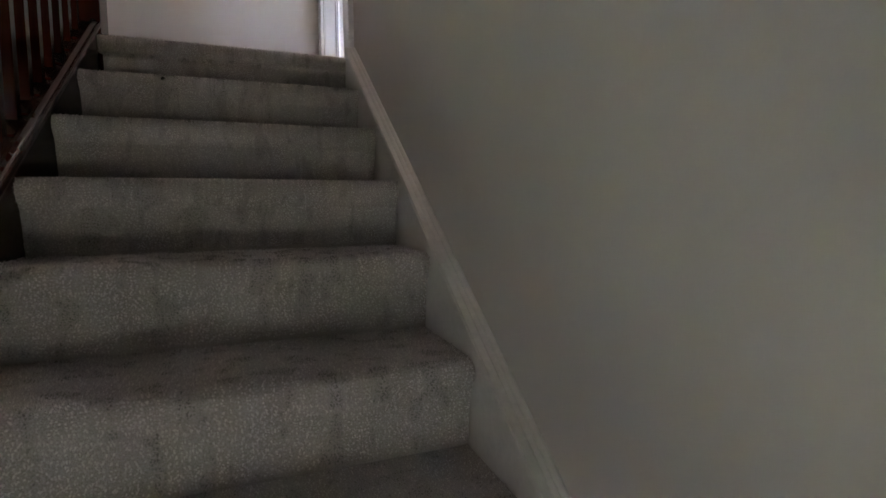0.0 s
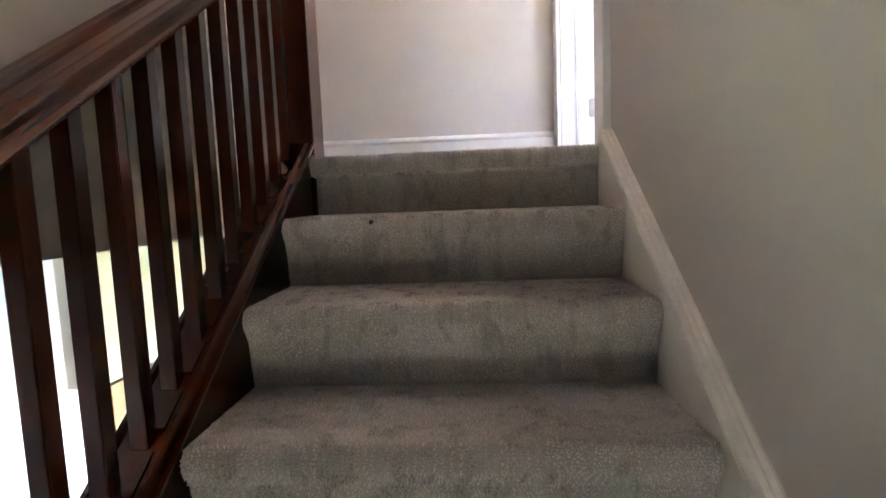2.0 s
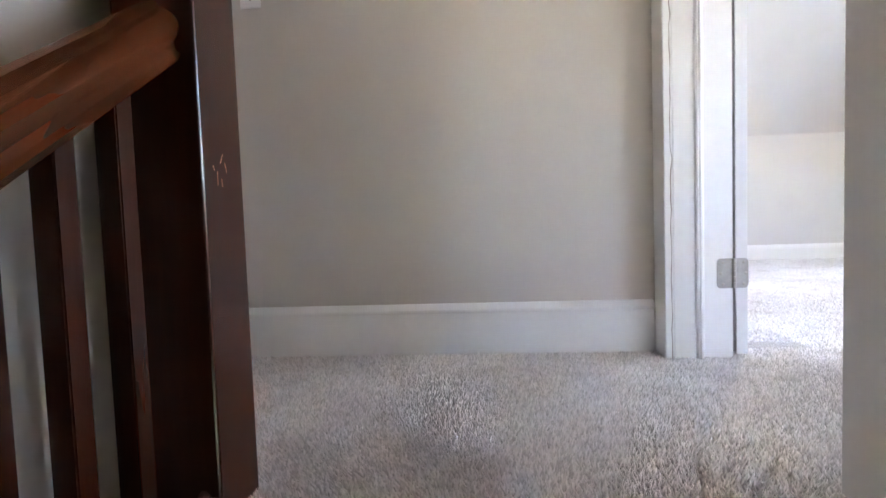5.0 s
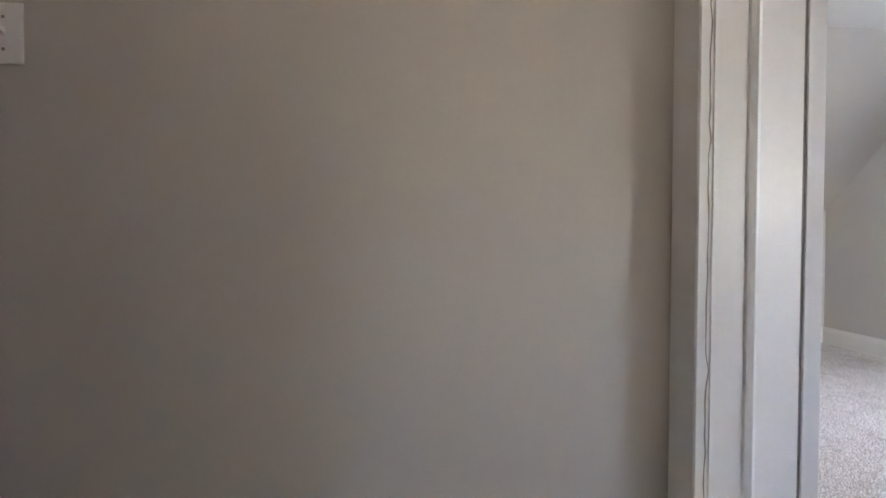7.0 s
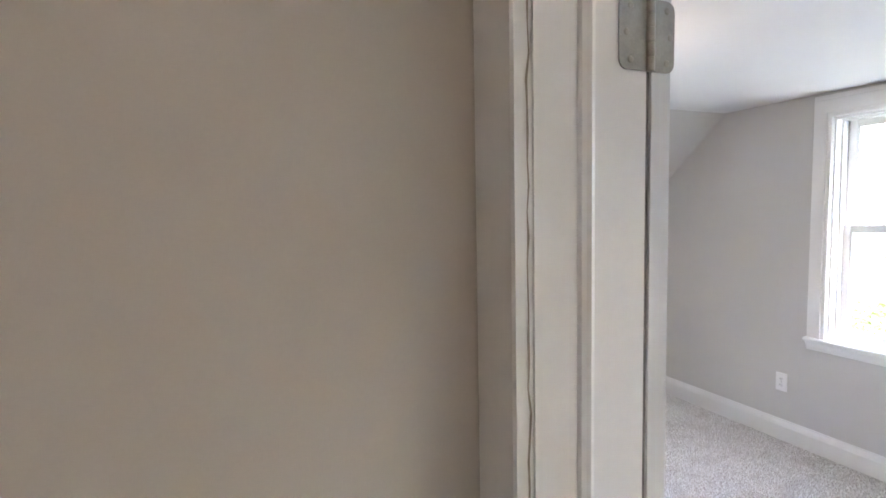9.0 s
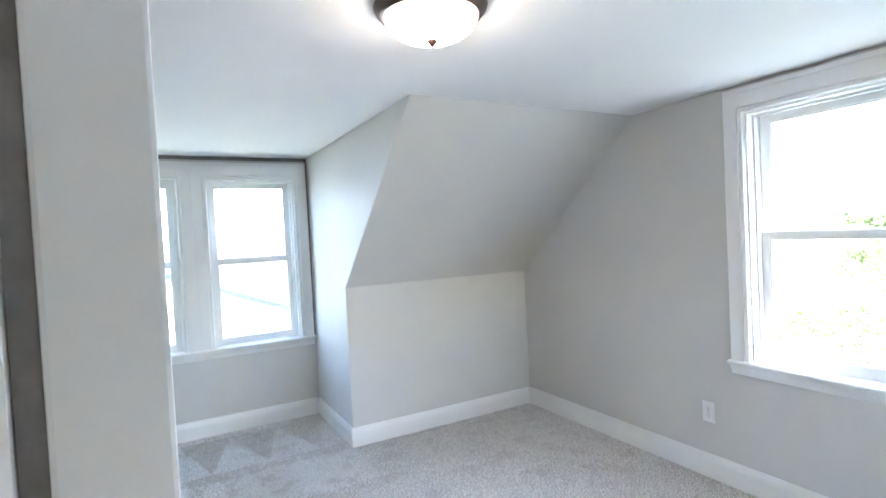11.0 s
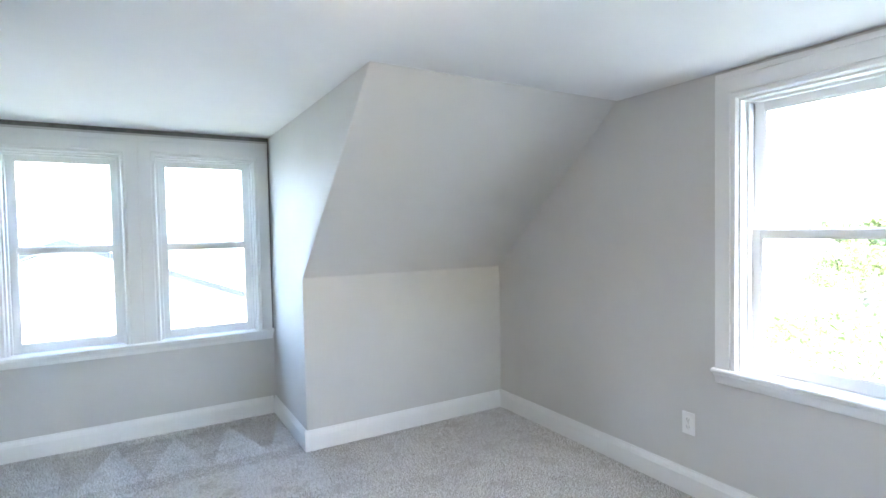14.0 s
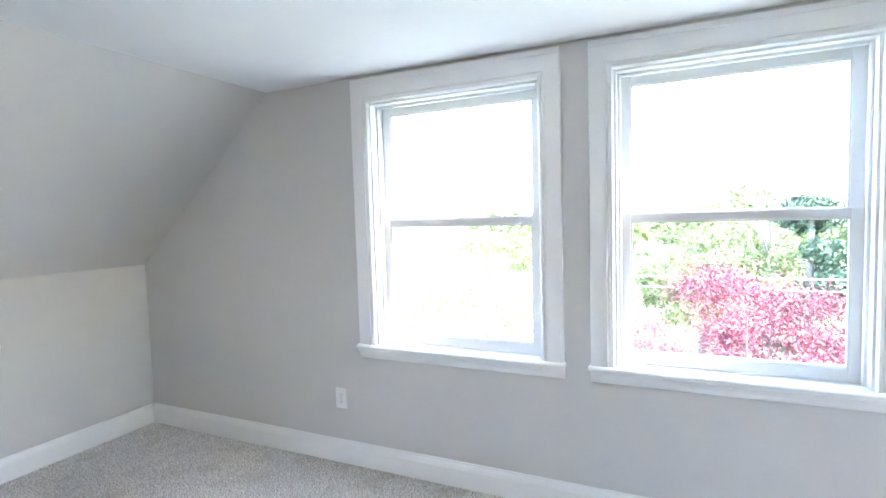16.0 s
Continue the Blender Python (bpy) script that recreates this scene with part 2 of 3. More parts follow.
# Unseen back wall; the opening is added to light jamb and hall end wall.
bm = slab(X_ROOM, 2.0, -2.0, -1.9, 0, Z_CEIL)
block(bm, 2.65, X_GABLE, -2.0, -1.9, 0, Z_CEIL)
block(bm, 2.0, 2.65, -2.0, -1.9, 0, 0.95)
block(bm, 2.0, 2.65, -2.0, -1.9, 1.5, Z_CEIL)
structure("wall_bedroom_back", bm, PAINT_ROOM, "unseen grey back wall, opening added to light the doorway")
structure("floor_doorway", slab(X_WALL, X_ROOM, DOOR_Y0, DOOR_Y1, -0.2, -0.0065), CARPET)


def sloped(x0, x1):
    t = 0.12
    pts = [(Y_KNEE, 0), (Y_KNEE, Z_KNEE), (Y_SLOPE, Z_CEIL), (Y_SLOPE, Z_CEIL + t), (Y_KNEE + t, Z_KNEE + t * 0.5), (Y_KNEE + t, 0)]
    return prism(pts, "x", x0, x1)


structure("wall_knee_right", sloped(DX1 + 0.004, X_GABLE), PAINT_ROOM, "grey knee wall with sloping attic ceiling")
structure("wall_knee_left", sloped(-1.5, DX0 - 0.004), PAINT_ROOM, "grey knee wall with sloping attic ceiling")
cheek = [(Y_KNEE, 0), (Y_DORMER, 0), (Y_DORMER, Z_CEIL), (Y_SLOPE, Z_CEIL), (Y_KNEE, Z_KNEE)]
structure("wall_dormer_right", prism(cheek, "x", DX1, DX1 + 0.003), PAINT_ROOM, "grey painted dormer cheek wall")
structure("wall_dormer_left", prism(cheek, "x", DX0 - 0.003, DX0), PAINT_ROOM, "grey painted dormer cheek wall")
structure("wall_dormer_right_outer", slab(DX1 + 0.004, DX1 + 0.12, Y_KNEE + 0.13, Y_DORMER + 0.16, 0, Z_CEIL), PAINT_ROOM)
structure("wall_dormer_left_outer", slab(DX0 - 0.12, DX0 - 0.004, Y_KNEE + 0.13, Y_DORMER + 0.16, 0, Z_CEIL), PAINT_ROOM)
structure("ceiling_bedroom", slab(-1.6, X_GABLE + 0.16, -2.0, Y_SLOPE, Z_CEIL, Z_CEIL + 0.12), CEIL, "flat white painted ceiling")
structure("ceiling_dormer", slab(DX0 - 0.12, DX1 + 0.12, Y_SLOPE, Y_DORMER + 0.16, Z_CEIL, Z_CEIL + 0.12), CEIL)

# gable wall with two openings, dormer wall with two openings
G_OPEN = [(0.138, 1.040), (1.344, 2.246)]
GZ0, GZ1 = 0.684, 1.953
bm = slab(X_GABLE, X_GABLE + 0.16, -2.0, G_OPEN[0][0], 0, Z_CEIL)
block(bm, X_GABLE, X_GABLE + 0.16, G_OPEN[0][1], G_OPEN[1][0], 0, Z_CEIL)
block(bm, X_GABLE, X_GABLE + 0.16, G_OPEN[1][1], Y_KNEE + 0.12, 0, Z_CEIL)
for a, b in G_OPEN:
    block(bm, X_GABLE, X_GABLE + 0.16, a, b, 0, GZ0)
    block(bm, X_GABLE, X_GABLE + 0.16, a, b, GZ1, Z_CEIL)
structure("wall_gable", bm, PAINT_ROOM, "pale grey painted gable wall")
D_OPEN = [(-0.270, 0.370), (0.560, 1.211)]
DZ0, DZ1 = 0.645, 1.918
bm = slab(DX0 - 0.003, D_OPEN[0][0], Y_DORMER, Y_DORMER + 0.16, 0, Z_CEIL)
block(bm, D_OPEN[0][1], D_OPEN[1][0], Y_DORMER, Y_DORMER + 0.16, 0, Z_CEIL)
block(bm, D_OPEN[1][1], DX1 + 0.003, Y_DORMER, Y_DORMER + 0.16, 0, Z_CEIL)
for a, b in D_OPEN:
    block(bm, a, b, Y_DORMER, Y_DORMER + 0.16, 0, DZ0)
    block(bm, a, b, Y_DORMER, Y_DORMER + 0.16, DZ1, Z_CEIL)
structure("wall_dormer", bm, PAINT_ROOM, "grey painted dormer window wall")


# ---- windows: local u along the wall, z up, w out of the room ----
def sash(parent, name, u0, u1, z0, z1, w, stile, bottom, top, m):
    """A sash frame with its pane."""
    f = part(name, moved(prism([(u0, z0), (u0 + stile, z0), (u0 + stile, z1), (u0, z1)], "y", w, w + 0.028), m), TRIM, parent)
    part("stile", moved(slab(u1 - stile, u1, w, w + 0.028, z0, z1, 0.003), m), TRIM, f)
    part("bottom_rail", moved(slab(u0 + stile, u1 - stile, w, w + 0.028, z0, z0 + bottom, 0.003), m), TRIM, f)
    part("top_rail", moved(slab(u0 + stile, u1 - stile, w, w + 0.028, z1 - top, z1, 0.003), m), TRIM, f)
    bead = bmesh.new()
    b = 0.007
    for q in ((u0 + stile, u0 + stile + b, z0 + bottom, z1 - top), (u1 - stile - b, u1 - stile, z0 + bottom, z1 - top),
              (u0 + stile + b, u1 - stile - b, z0 + bottom, z0 + bottom + b), (u0 + stile + b, u1 - stile - b, z1 - top - b, z1 - top)):
        block(bead, q[0], q[1], w + 0.004, w + 0.018, q[2], q[3])
    part("glazing_bead", moved(bead, m), TRIM, f)
    pane = part("pane", moved(slab(u0 + stile + 0.001, u1 - stile - 0.001, w + 0.011, w + 0.015, z0 + bottom + 0.001, z1 - top - 0.001), m), GLASS, f, "clear window glass")
    pane.visible_shadow = False
    return f


def opening_lining(win, u0, u1, z0, z1, zm, m):
    """Jamb, stops, two sashes and locks of one double-hung unit."""
    for a, b in ((u0, u0 + 0.018), (u1 - 0.018, u1)):
        part("jamb", moved(slab(a, b, 0.0, 0.158, z0, z1), m), TRIM, win)
    part("head_jamb", moved(slab(u0 + 0.018, u1 - 0.018, 0.0, 0.158, z1 - 0.018, z1), m), TRIM, win)
    for a, b in ((u0 + 0.018, u0 + 0.030), (u1 - 0.030, u1 - 0.018)):
        part("stop", moved(slab(a, b, 0.048, 0.074, z0, z1 - 0.018, 0.003), m), TRIM, win)
    part("stop", moved(slab(u0 + 0.03, u1 - 0.03, 0.048, 0.074, z1 - 0.030, z1 - 0.018, 0.003), m), TRIM, win)
    sash(win, "lower_sash", u0 + 0.019, u1 - 0.019, z0 + 0.004, zm + 0.018, 0.077, 0.046, 0.050, 0.036, m)
    sash(win, "upper_sash", u0 + 0.019, u1 - 0.019, zm - 0.014, z1 - 0.019, 0.110, 0.046, 0.03, 0.040, m)
    for f in (0.27, 0.73):
        u = u0 + (u1 - u0) * f
        lock = moved(slab(u - 0.028, u + 0.028, 0.08, 0.10, zm + 0.018, zm + 0.026, 0.003), m)
        part("sash_lock", lock, TRIM, win)
    part("outer_sill", moved(slab(u0 - 0.02, u1 + 0.02, 0.105, 0.22, z0 - 0.03, z0 + 0.002), m), TRIM, win)


def casing_side(z0, zt, outer, inner, m):
    """An upright casing board with a beaded inner edge, mitred at its head."""
    d = 1 if inner > outer else -1
    w = abs(inner - outer)
    bm = bmesh.new()
    ends = []
    for top in (0, 1):
        ends.append([bm.verts.new((outer + d * o, v, zt - o if top else z0)) for o, v in casing_profile(w)])
    join_rings(bm, ends)
    return moved(bm, m)


def casing_head(u0, u1, zt, w, m):
    """The head casing, mitred at both ends."""
    bm = bmesh.new()
    join_rings(bm, [[bm.verts.new((u + d * o, v, zt - o)) for o, v in casing_profile(w)] for u, d in ((u0, 1), (u1, -1))])
    return moved(bm, m)


def casing_profile(w):
    return [(0.0, 0.0), (0.0, -0.018), (0.003, -0.021), (w - 0.030, -0.021), (w - 0.028, -0.016), (w - 0.018, -0.015), (w - 0.016, -0.019),
            (w - 0.006, -0.019), (w - 0.003, -0.014), (w, -0.008), (w, 0.0)]


def join_rings(bm, ends):
    n = len(ends[0])
    for i in range(n):
        bm.faces.new((ends[0][i], ends[0][(i + 1) % n], ends[1][(i + 1) % n], ends[1][i]))
    bm.faces.new(ends[0])
    bm.faces.new(ends[1][::-1])


def stool(win, a, b, z, m):
    """Window stool with a rounded nose, and an apron moulding under it."""
    nose = [(0.05, z), (-0.036, z), (-0.042, z - 0.004), (-0.044, z - 0.010), (-0.041, z - 0.017), (-0.035, z - 0.020), (0.05, z - 0.020)]
    part("window_sill", moved(prism(nose, "x", a, b), m), TRIM, win, "white painted window stool")
    apron = [(0.0, z - 0.020), (-0.034, z - 0.020), (-0.033, z - 0.028), (-0.026, z - 0.036), (-0.018, z - 0.052), (-0.014, z - 0.066), (-0.010, z - 0.074), (0.0, z - 0.076)]
    part("apron", moved(prism(apron, "x", a + 0.006, b - 0.006), m), TRIM, win)


def gable_window(name, u0, u1, c0, c1):
    m = Matrix(((0, 1, 0, X_GABLE), (1, 0, 0, 0), (0, 0, 1, 0), (0, 0, 0, 1)))
    win = thing(name, "white double-hung window with moulded casing", "window", "gable windows", (0, 0, 0), "structure")
    opening_lining(win, u0, u1, GZ0, GZ1, 1.327, m)
    zt = GZ1 - 0.008 + (u0 + 0.008 - c0)
    part("window_frame", casing_side(GZ0, zt, c0, u0 + 0.008, m), TRIM, win)
    part("window_frame", casing_side(GZ0, zt, c1, u1 - 0.008, m), TRIM, win)
    part("head_casing", casing_head(c0, c1, zt, u0 + 0.008 - c0, m), TRIM, win)
    if zt < 2.072:
        part("head_casing", moved(slab(c0 + 0.001, c1 - 0.001, -0.020, 0.0, zt + 0.0005, 2.072, 0.003), m), TRIM, win)
    stool(win, c0 - 0.008, c1 + 0.008, GZ0 + 0.002, m)
    return win


gable_window("window_1", *G_OPEN[1], 1.251, 2.339)
gable_window("window_2", *G_OPEN[0], 0.045, 1.133)

m = Matrix(((1, 0, 0, 0), (0, 1, 0, Y_DORMER), (0, 0, 1, 0), (0, 0, 0, 1)))
win = thing("window_3", "paired white double-hung dormer windows under one casing", "window", "", (0, 0, 0), "structure")
for a, b in D_OPEN:
    opening_lining(win, a, b, DZ0, DZ1, 1.292, m)
    lo, hi = (-0.387, 0.465) if a < 0 else (0.465, 1.309)
    w = min(a + 0.008 - lo, hi - b + 0.008)
    zt = DZ1 - 0.008 + w
    part("window_frame", casing_side(DZ0, zt, a + 0.008 - w, a + 0.008, m), TRIM, win)
    part("window_frame", casing_side(DZ0, zt, b - 0.008 + w, b - 0.008, m), TRIM, win)
    part("head_casing", casing_head(a + 0.008 - w, b - 0.008 + w, zt, w, m), TRIM, win)
    for q0, q1 in ((lo, a + 0.0075 - w), (b - 0.0075 + w, hi)):
        if q1 - q0 > 0.003:
            part("mullion_casing" if a < 0.1 and q0 > 0 or a > 0.1 and q0 < 0.6 else "window_frame", moved(slab(q0, q1, -0.0205, 0.0, DZ0, zt), m), TRIM, win)
    part("head_casing", moved(slab(lo + 0.0005, hi - 0.0005, -0.0205, 0.0, zt + 0.0005, 2.042, 0.002), m), TRIM, win)
stool(win, DX0 + 0.004, DX1 - 0.004, DZ0 + 0.002, m)
# Dark strips paint the shadow line round the dormer casing.
structure("trim_shade", slab(DX0 + 0.002, -0.389, Y_DORMER - 0.006, Y_DORMER - 0.002, DZ0, Z_CEIL - 0.01), SHADOWGAP, "dark strip painted as shade beside the casing")
structure("trim_shade_top", slab(-0.376, DX1 - 0.002, Y_DORMER - 0.005, Y_DORMER - 0.002, 2.060, Z_CEIL - 0.001), SHADOWGAP, "dark strip painted as shade above the casing")
structure("trim_shade_right", slab(1.3105, DX1 - 0.002, Y_DORMER - 0.006, Y_DORMER - 0.002, DZ0, 2.055), SHADOWGAP, "dark strip painted as shade beside the casing")

# ---- baseboards ----
BASE = [(0, 0), (0.016, 0), (0.016, 0.092), (0.0135, 0.098), (0.0135, 0.103), (0.010, 0.112), (0.006, 0.120), (0.005, 0.130), (0, 0.130)]


def baseboard(x0, y0, x1, y1, nx, ny, profile=BASE, material=TRIM, label="white moulded baseboard above the carpet"):
    """Runs from one point to the other, standing out along the normal."""
    bm = bmesh.new()
    a, b = Vector((x0, y0, 0.0)), Vector((x1, y1, 0.0))
    n = Vector((nx, ny, 0))
    ring = [[bm.verts.new(p + n * d + Vector((0, 0, z))) for d, z in profile] for p in (a, b)]
    k = len(profile)
    for i in range(k):
        bm.faces.new((ring[0][i], ring[0][(i + 1) % k], ring[1][(i + 1) % k], ring[1][i]))
    bm.faces.new(ring[0])
    bm.faces.new(ring[1][::-1])
    return obj("baseboard", bm, material, None, label, False, "structure")


baseboard(X_GABLE, -1.9, X_GABLE, Y_KNEE, -1, 0)
baseboard(DX1 - 0.016, Y_KNEE, X_GABLE - 0.017, Y_KNEE, 0, -1)
baseboard(DX1, Y_KNEE + 0.001, DX1, Y_DORMER, -1, 0)
baseboard(DX0 + 0.017, Y_DORMER, DX1 - 0.017, Y_DORMER, 0, -1)
baseboard(DX0, Y_KNEE + 0.001, DX0, Y_DORMER, 1, 0)
baseboard(-1.5, Y_KNEE, DX0 + 0.016, Y_KNEE, 0, -1)
HALLBASE = [(0, 0), (0.020, 0), (0.020, 0.138), (0.024, 0.142), (0.024, 0.150), (0.016, 0.158), (0.006, 0.166), (0, 0.168)]
baseboard(-2.6, Y_END, -0.006, Y_END, 0, -1, HALLBASE, TRIM, "tall white baseboard along the landing carpet")

# ---- door frame ----
frame_1 = thing("door_frame", "white painted door frame with thick old paint and moulded stop", "door frame", "", (0, 0, 0), "structure")
ZH = 1.93
part("casing", prism([(X_WALL, DOOR_Y1), (0.0, DOOR_Y1), (-0.003, DOOR_Y1 + 0.004), (-0.003, 1.007), (0.0, 1.012), (X_WALL, 1.012)], "z", 0, ZH + 0.09), TRIM, frame_1)
part("casing", prism([(X_WALL, 0.028), (0.0, 0.028), (-0.003, 0.032), (-0.003, DOOR_Y0 - 0.004), (0.0, DOOR_Y0), (X_WALL, DOOR_Y0)], "z", 0, ZH + 0.09), TRIM, frame_1)
part("head_casing", slab(-0.003, X_WALL, DOOR_Y0, DOOR_Y1, ZH, ZH + 0.09, 0.003), TRIM, frame_1)
for y0, y1 in ((DOOR_Y1, DOOR_Y1 + 0.02), (DOOR_Y0 - 0.02, DOOR_Y0)):
    part("jamb", slab(X_WALL - 0.003, X_ROOM, y0 + 0.0005, y1, 0, ZH), TRIM, frame_1)
part("head_jamb", slab(X_WALL - 0.003, X_ROOM, DOOR_Y0 - 0.02, DOOR_Y1 + 0.02, ZH, ZH + 0.02), TRIM, frame_1)


def door_stop(y, s):
    pts = [(0.0235, y), (0.024, y - s * 0.003), (0.084, y - s * 0.004), (0.086, y - s * 0.010), (0.091, y - s * 0.013), (0.0945, y - s * 0.008), (0.099, y - s * 0.012), (0.105, y - s * 0.010), (0.110, y - s * 0.002), (0.112, y)]
    return prism(pts, "z", 0, ZH)


part("stop", door_stop(DOOR_Y1, 1), TRIM, frame_1)
part("stop", door_stop(DOOR_Y0, -1), TRIM, frame_1)
part("room_casing", slab(X_ROOM, X_ROOM + 0.018, DOOR_Y0 - 0.11, DOOR_Y0, 0, ZH + 0.09, 0.003), TRIM, frame_1)
# uneven paint crack between casing and jamb
bm = bmesh.new()
rng = random.Random(5)
prev = None
for i in range(69):
    z = i * 0.03
    x = 0.0165 + rng.uniform(-0.0014, 0.0014) + (0.004 if i in (20, 34, 41, 55, 60) else 0)
    w = rng.uniform(0.0008, 0.0018)
    cur = (bm.verts.new((x - w, DOOR_Y1 - 0.0012, z)), bm.verts.new((x + w, DOOR_Y1 - 0.0012, z)))
    if prev:
        bm.faces.new((prev[0], prev[1], cur[1], cur[0]))
    prev = cur
part("paint_crack", bm, CAULK, frame_1, "uneven cracked paint line")

# ---- door, opened right round past the partition ----
D_W, D_T = 0.735, 0.036
door = thing("door_1", "white six-panel wooden door, wide open", "door", "", (0.202, DOOR_Y1 + 0.001, 0.0), "structure")
door.rotation_euler = (0, 0, radians(5.0))


def panel_door(parent):
    """Leaf along +y from the hinge, faces at x = 0 and D_T."""
    st, mid_s = 0.105, 0.10
    cols = [(st, (D_W - mid_s) / 2), ((D_W + mid_s) / 2, D_W - st)]
    rows = [(0.20, 0.72), (0.85, 1.40), (1.50, 1.80)]
    zt = 1.92
    part("stile", slab(0, D_T, 0.0, st, 0.012, zt, 0.002), DOORPAINT_DIM, parent)
    part("stile", slab(0, D_T, D_W - st, D_W, 0.012, zt, 0.002), DOORPAINT_DIM, parent)
    part("muntin", slab(0.0005, D_T - 0.0005, cols[0][1], cols[1][0], 0.012, zt), DOORPAINT_DIM, parent)
    zs = [0.012, 0.20, 0.72, 0.85, 1.40, 1.50, 1.80, zt]
    for a, b in ((0, 1), (2, 3), (4, 5), (6, 7)):
        for c0, c1 in cols:
            part("rail", slab(0.0002, D_T - 0.0002, c0, c1, zs[a], zs[b]), DOORPAINT_DIM, parent)
    for c0, c1 in cols:
        for z0, z1 in rows:
            bm = slab(0.010, D_T - 0.010, c0, c1, z0, z1)
            for side in (0, 1):
                xo, xi, xm = (D_T - 0.0012, D_T - 0.0065, D_T - 0.0045) if side else (0.0012, 0.0065, 0.0045)
                ring = []
                for inset, x in ((0.0, xo), (0.013, xi), (0.020, xi), (0.040, xm)):
                    ring.append([bm.verts.new((x, u, z)) for u, z in ((c0 + inset, z0 + inset), (c1 - inset, z0 + inset), (c1 - inset, z1 - inset), (c0 + inset, z1 - inset))])
                for r0, r1 in zip(ring, ring[1:]):
                    for i in range(4):
                        bm.faces.new((r0[i], r0[(i + 1) % 4], r1[(i + 1) % 4], r1[i]))
                bm.faces.new(ring[-1])
            part("panel", bm, DOORPAINT_DIM, parent)
    knob = moved(turned([(0, 0), (0.028, 0), (0.028, 0.004), (0.011, 0.008), (0.010, 0.03), (0.024, 0.04), (0.027, 0.052), (0.022, 0.062), (0, 0.065)], 24),
                 Matrix.Translation((D_T, D_W - 0.06, 0.94)) @ pose(0, 0, 0, 0, 90, 0))
    part("door_knob", knob, STEEL, parent, "satin nickel door knob", True)


panel_door(door)


def hinge(z0):
    """Butt hinge: one leaf on the jamb, one on the door's edge, knuckles between."""
    h = thing("hinge", "satin nickel butt hinge with rounded corners and screws", "hinge", "door hinges", (0.194, DOOR_Y1, z0), "structure")
    for s in (-1, 1):
        pts = []
        r, w, hh = 0.012, 0.047, 0.089
        inner = s * 0.004
        outer = s * (w if s < 0 else 0.043)
        corner = [(inner, 0.0)]
        for k in range(5):
            a = math.pi / 2 * k / 4
            corner.append((outer - s * r + s * r * math.sin(a), r - r * math.cos(a)))
        for k in range(5):
            a = math.pi / 2 * k / 4
            corner.append((outer - s * r + s * r * math.cos(a), hh - r + r * math.sin(a)))
        corner.append((inner, hh))
        y = -0.0028 if s < 0 else -0.0018
        leaf = part("leaf", prism(corner, "y", y, y + 0.0024), STEEL, h)
        for sx, sz in ((0.030, 0.012), (0.036, 0.0445), (0.030, 0.077)):
            scr = moved(turned([(0, 0.0014), (0.0032, 0.0012), (0.0046, 0.0002), (0.0046, -0.001)], 14), Matrix.Translation((s * sx, y, sz)) @ pose(0, 0, 0, 90, 0, 0))
            block(scr, s * sx - 0.003, s * sx + 0.003, y - 0.0018, y - 0.0013, sz - 0.0005, sz + 0.0005)
            part("screw", scr, BRASS, leaf, "bright screw head")
    for i in range(5):
        kn = moved(turned([(0, 0), (0.0055, 0), (0.006, 0.001), (0.006, 0.0162), (0.0055, 0.0172), (0, 0.0172)], 18), Matrix.Translation((0.0015, -0.003, i * 0.0178)))
        part("knuckle", kn, BRASS, h, "worn brassy hinge knuckle", True)
    return h


for z0 in (0.212, 1.643):
    hinge(z0)


# Dark strip added between jamb and door to draw the gap's shade.
part("gap_shade_strip", slab(X_ROOM + 0.0005, 0.2015, DOOR_Y1 + 0.005, DOOR_Y1 + 0.009, 0.02, 1.91), SHADOWGAP, frame_1, "dark strip painted as the hinge gap's shade")

# ---- electrical plates ----
def cover_plate(name, label, category, at, rz):
    p = thing(name, label, category, "", at)
    p.rotation_euler = (0, 0, radians(rz))
    return p


out = cover_plate("wall_outlet", "white duplex outlet plate on the grey wall", "outlet", (X_GABLE, 2.488, 0.365), 0)
part("plate", slab(-0.006, -0.0005, -0.035, 0.035, -0.057, 0.057, 0.0025), PLASTIC, out)
for zc in (-0.0195, 0.0195):
    f = part("receptacle", moved(turned([(0, 0.002), (0.0155, 0.002), (0.0165, 0.0)], 20), Matrix.Translation((-0.006, 0, zc)) @ pose(0, 0, 0, 0, -90, 0)), PLASTIC, out)
    for yy in (-0.0065, 0.0065):
        part("slot", slab(-0.0086, -0.0079, yy - 0.0012, yy + 0.0012, zc - 0.002, zc + 0.007), SLOT, f)
    part("slot", slab(-0.0086, -0.0079, -0.002, 0.002, zc - 0.010, zc - 0.006), SLOT, f)
part("screw", slab(-0.0072, -0.0058, -0.003, 0.003, -0.003, 0.003, 0.001), STEEL, out)
sw = cover_plate("light_switch", "white toggle switch plate on the hall wall", "switch", (-1.283, Y_END, 1.218), 0)
part("plate", slab(-0.035, 0.035, -0.006, -0.0005, -0.057, 0.057, 0.0025), PLASTIC, sw)
part("toggle", moved(slab(-0.005, 0.005, -0.020, -0.004, -0.005, 0.007, 0.002), pose(0, 0, 0, -18, 0, 0)), PLASTIC, sw)
for zc in (-0.030, 0.030):
    part("screw", slab(-0.003, 0.003, -0.0072, -0.0056, zc - 0.003, zc + 0.003, 0.001), STEEL, sw)


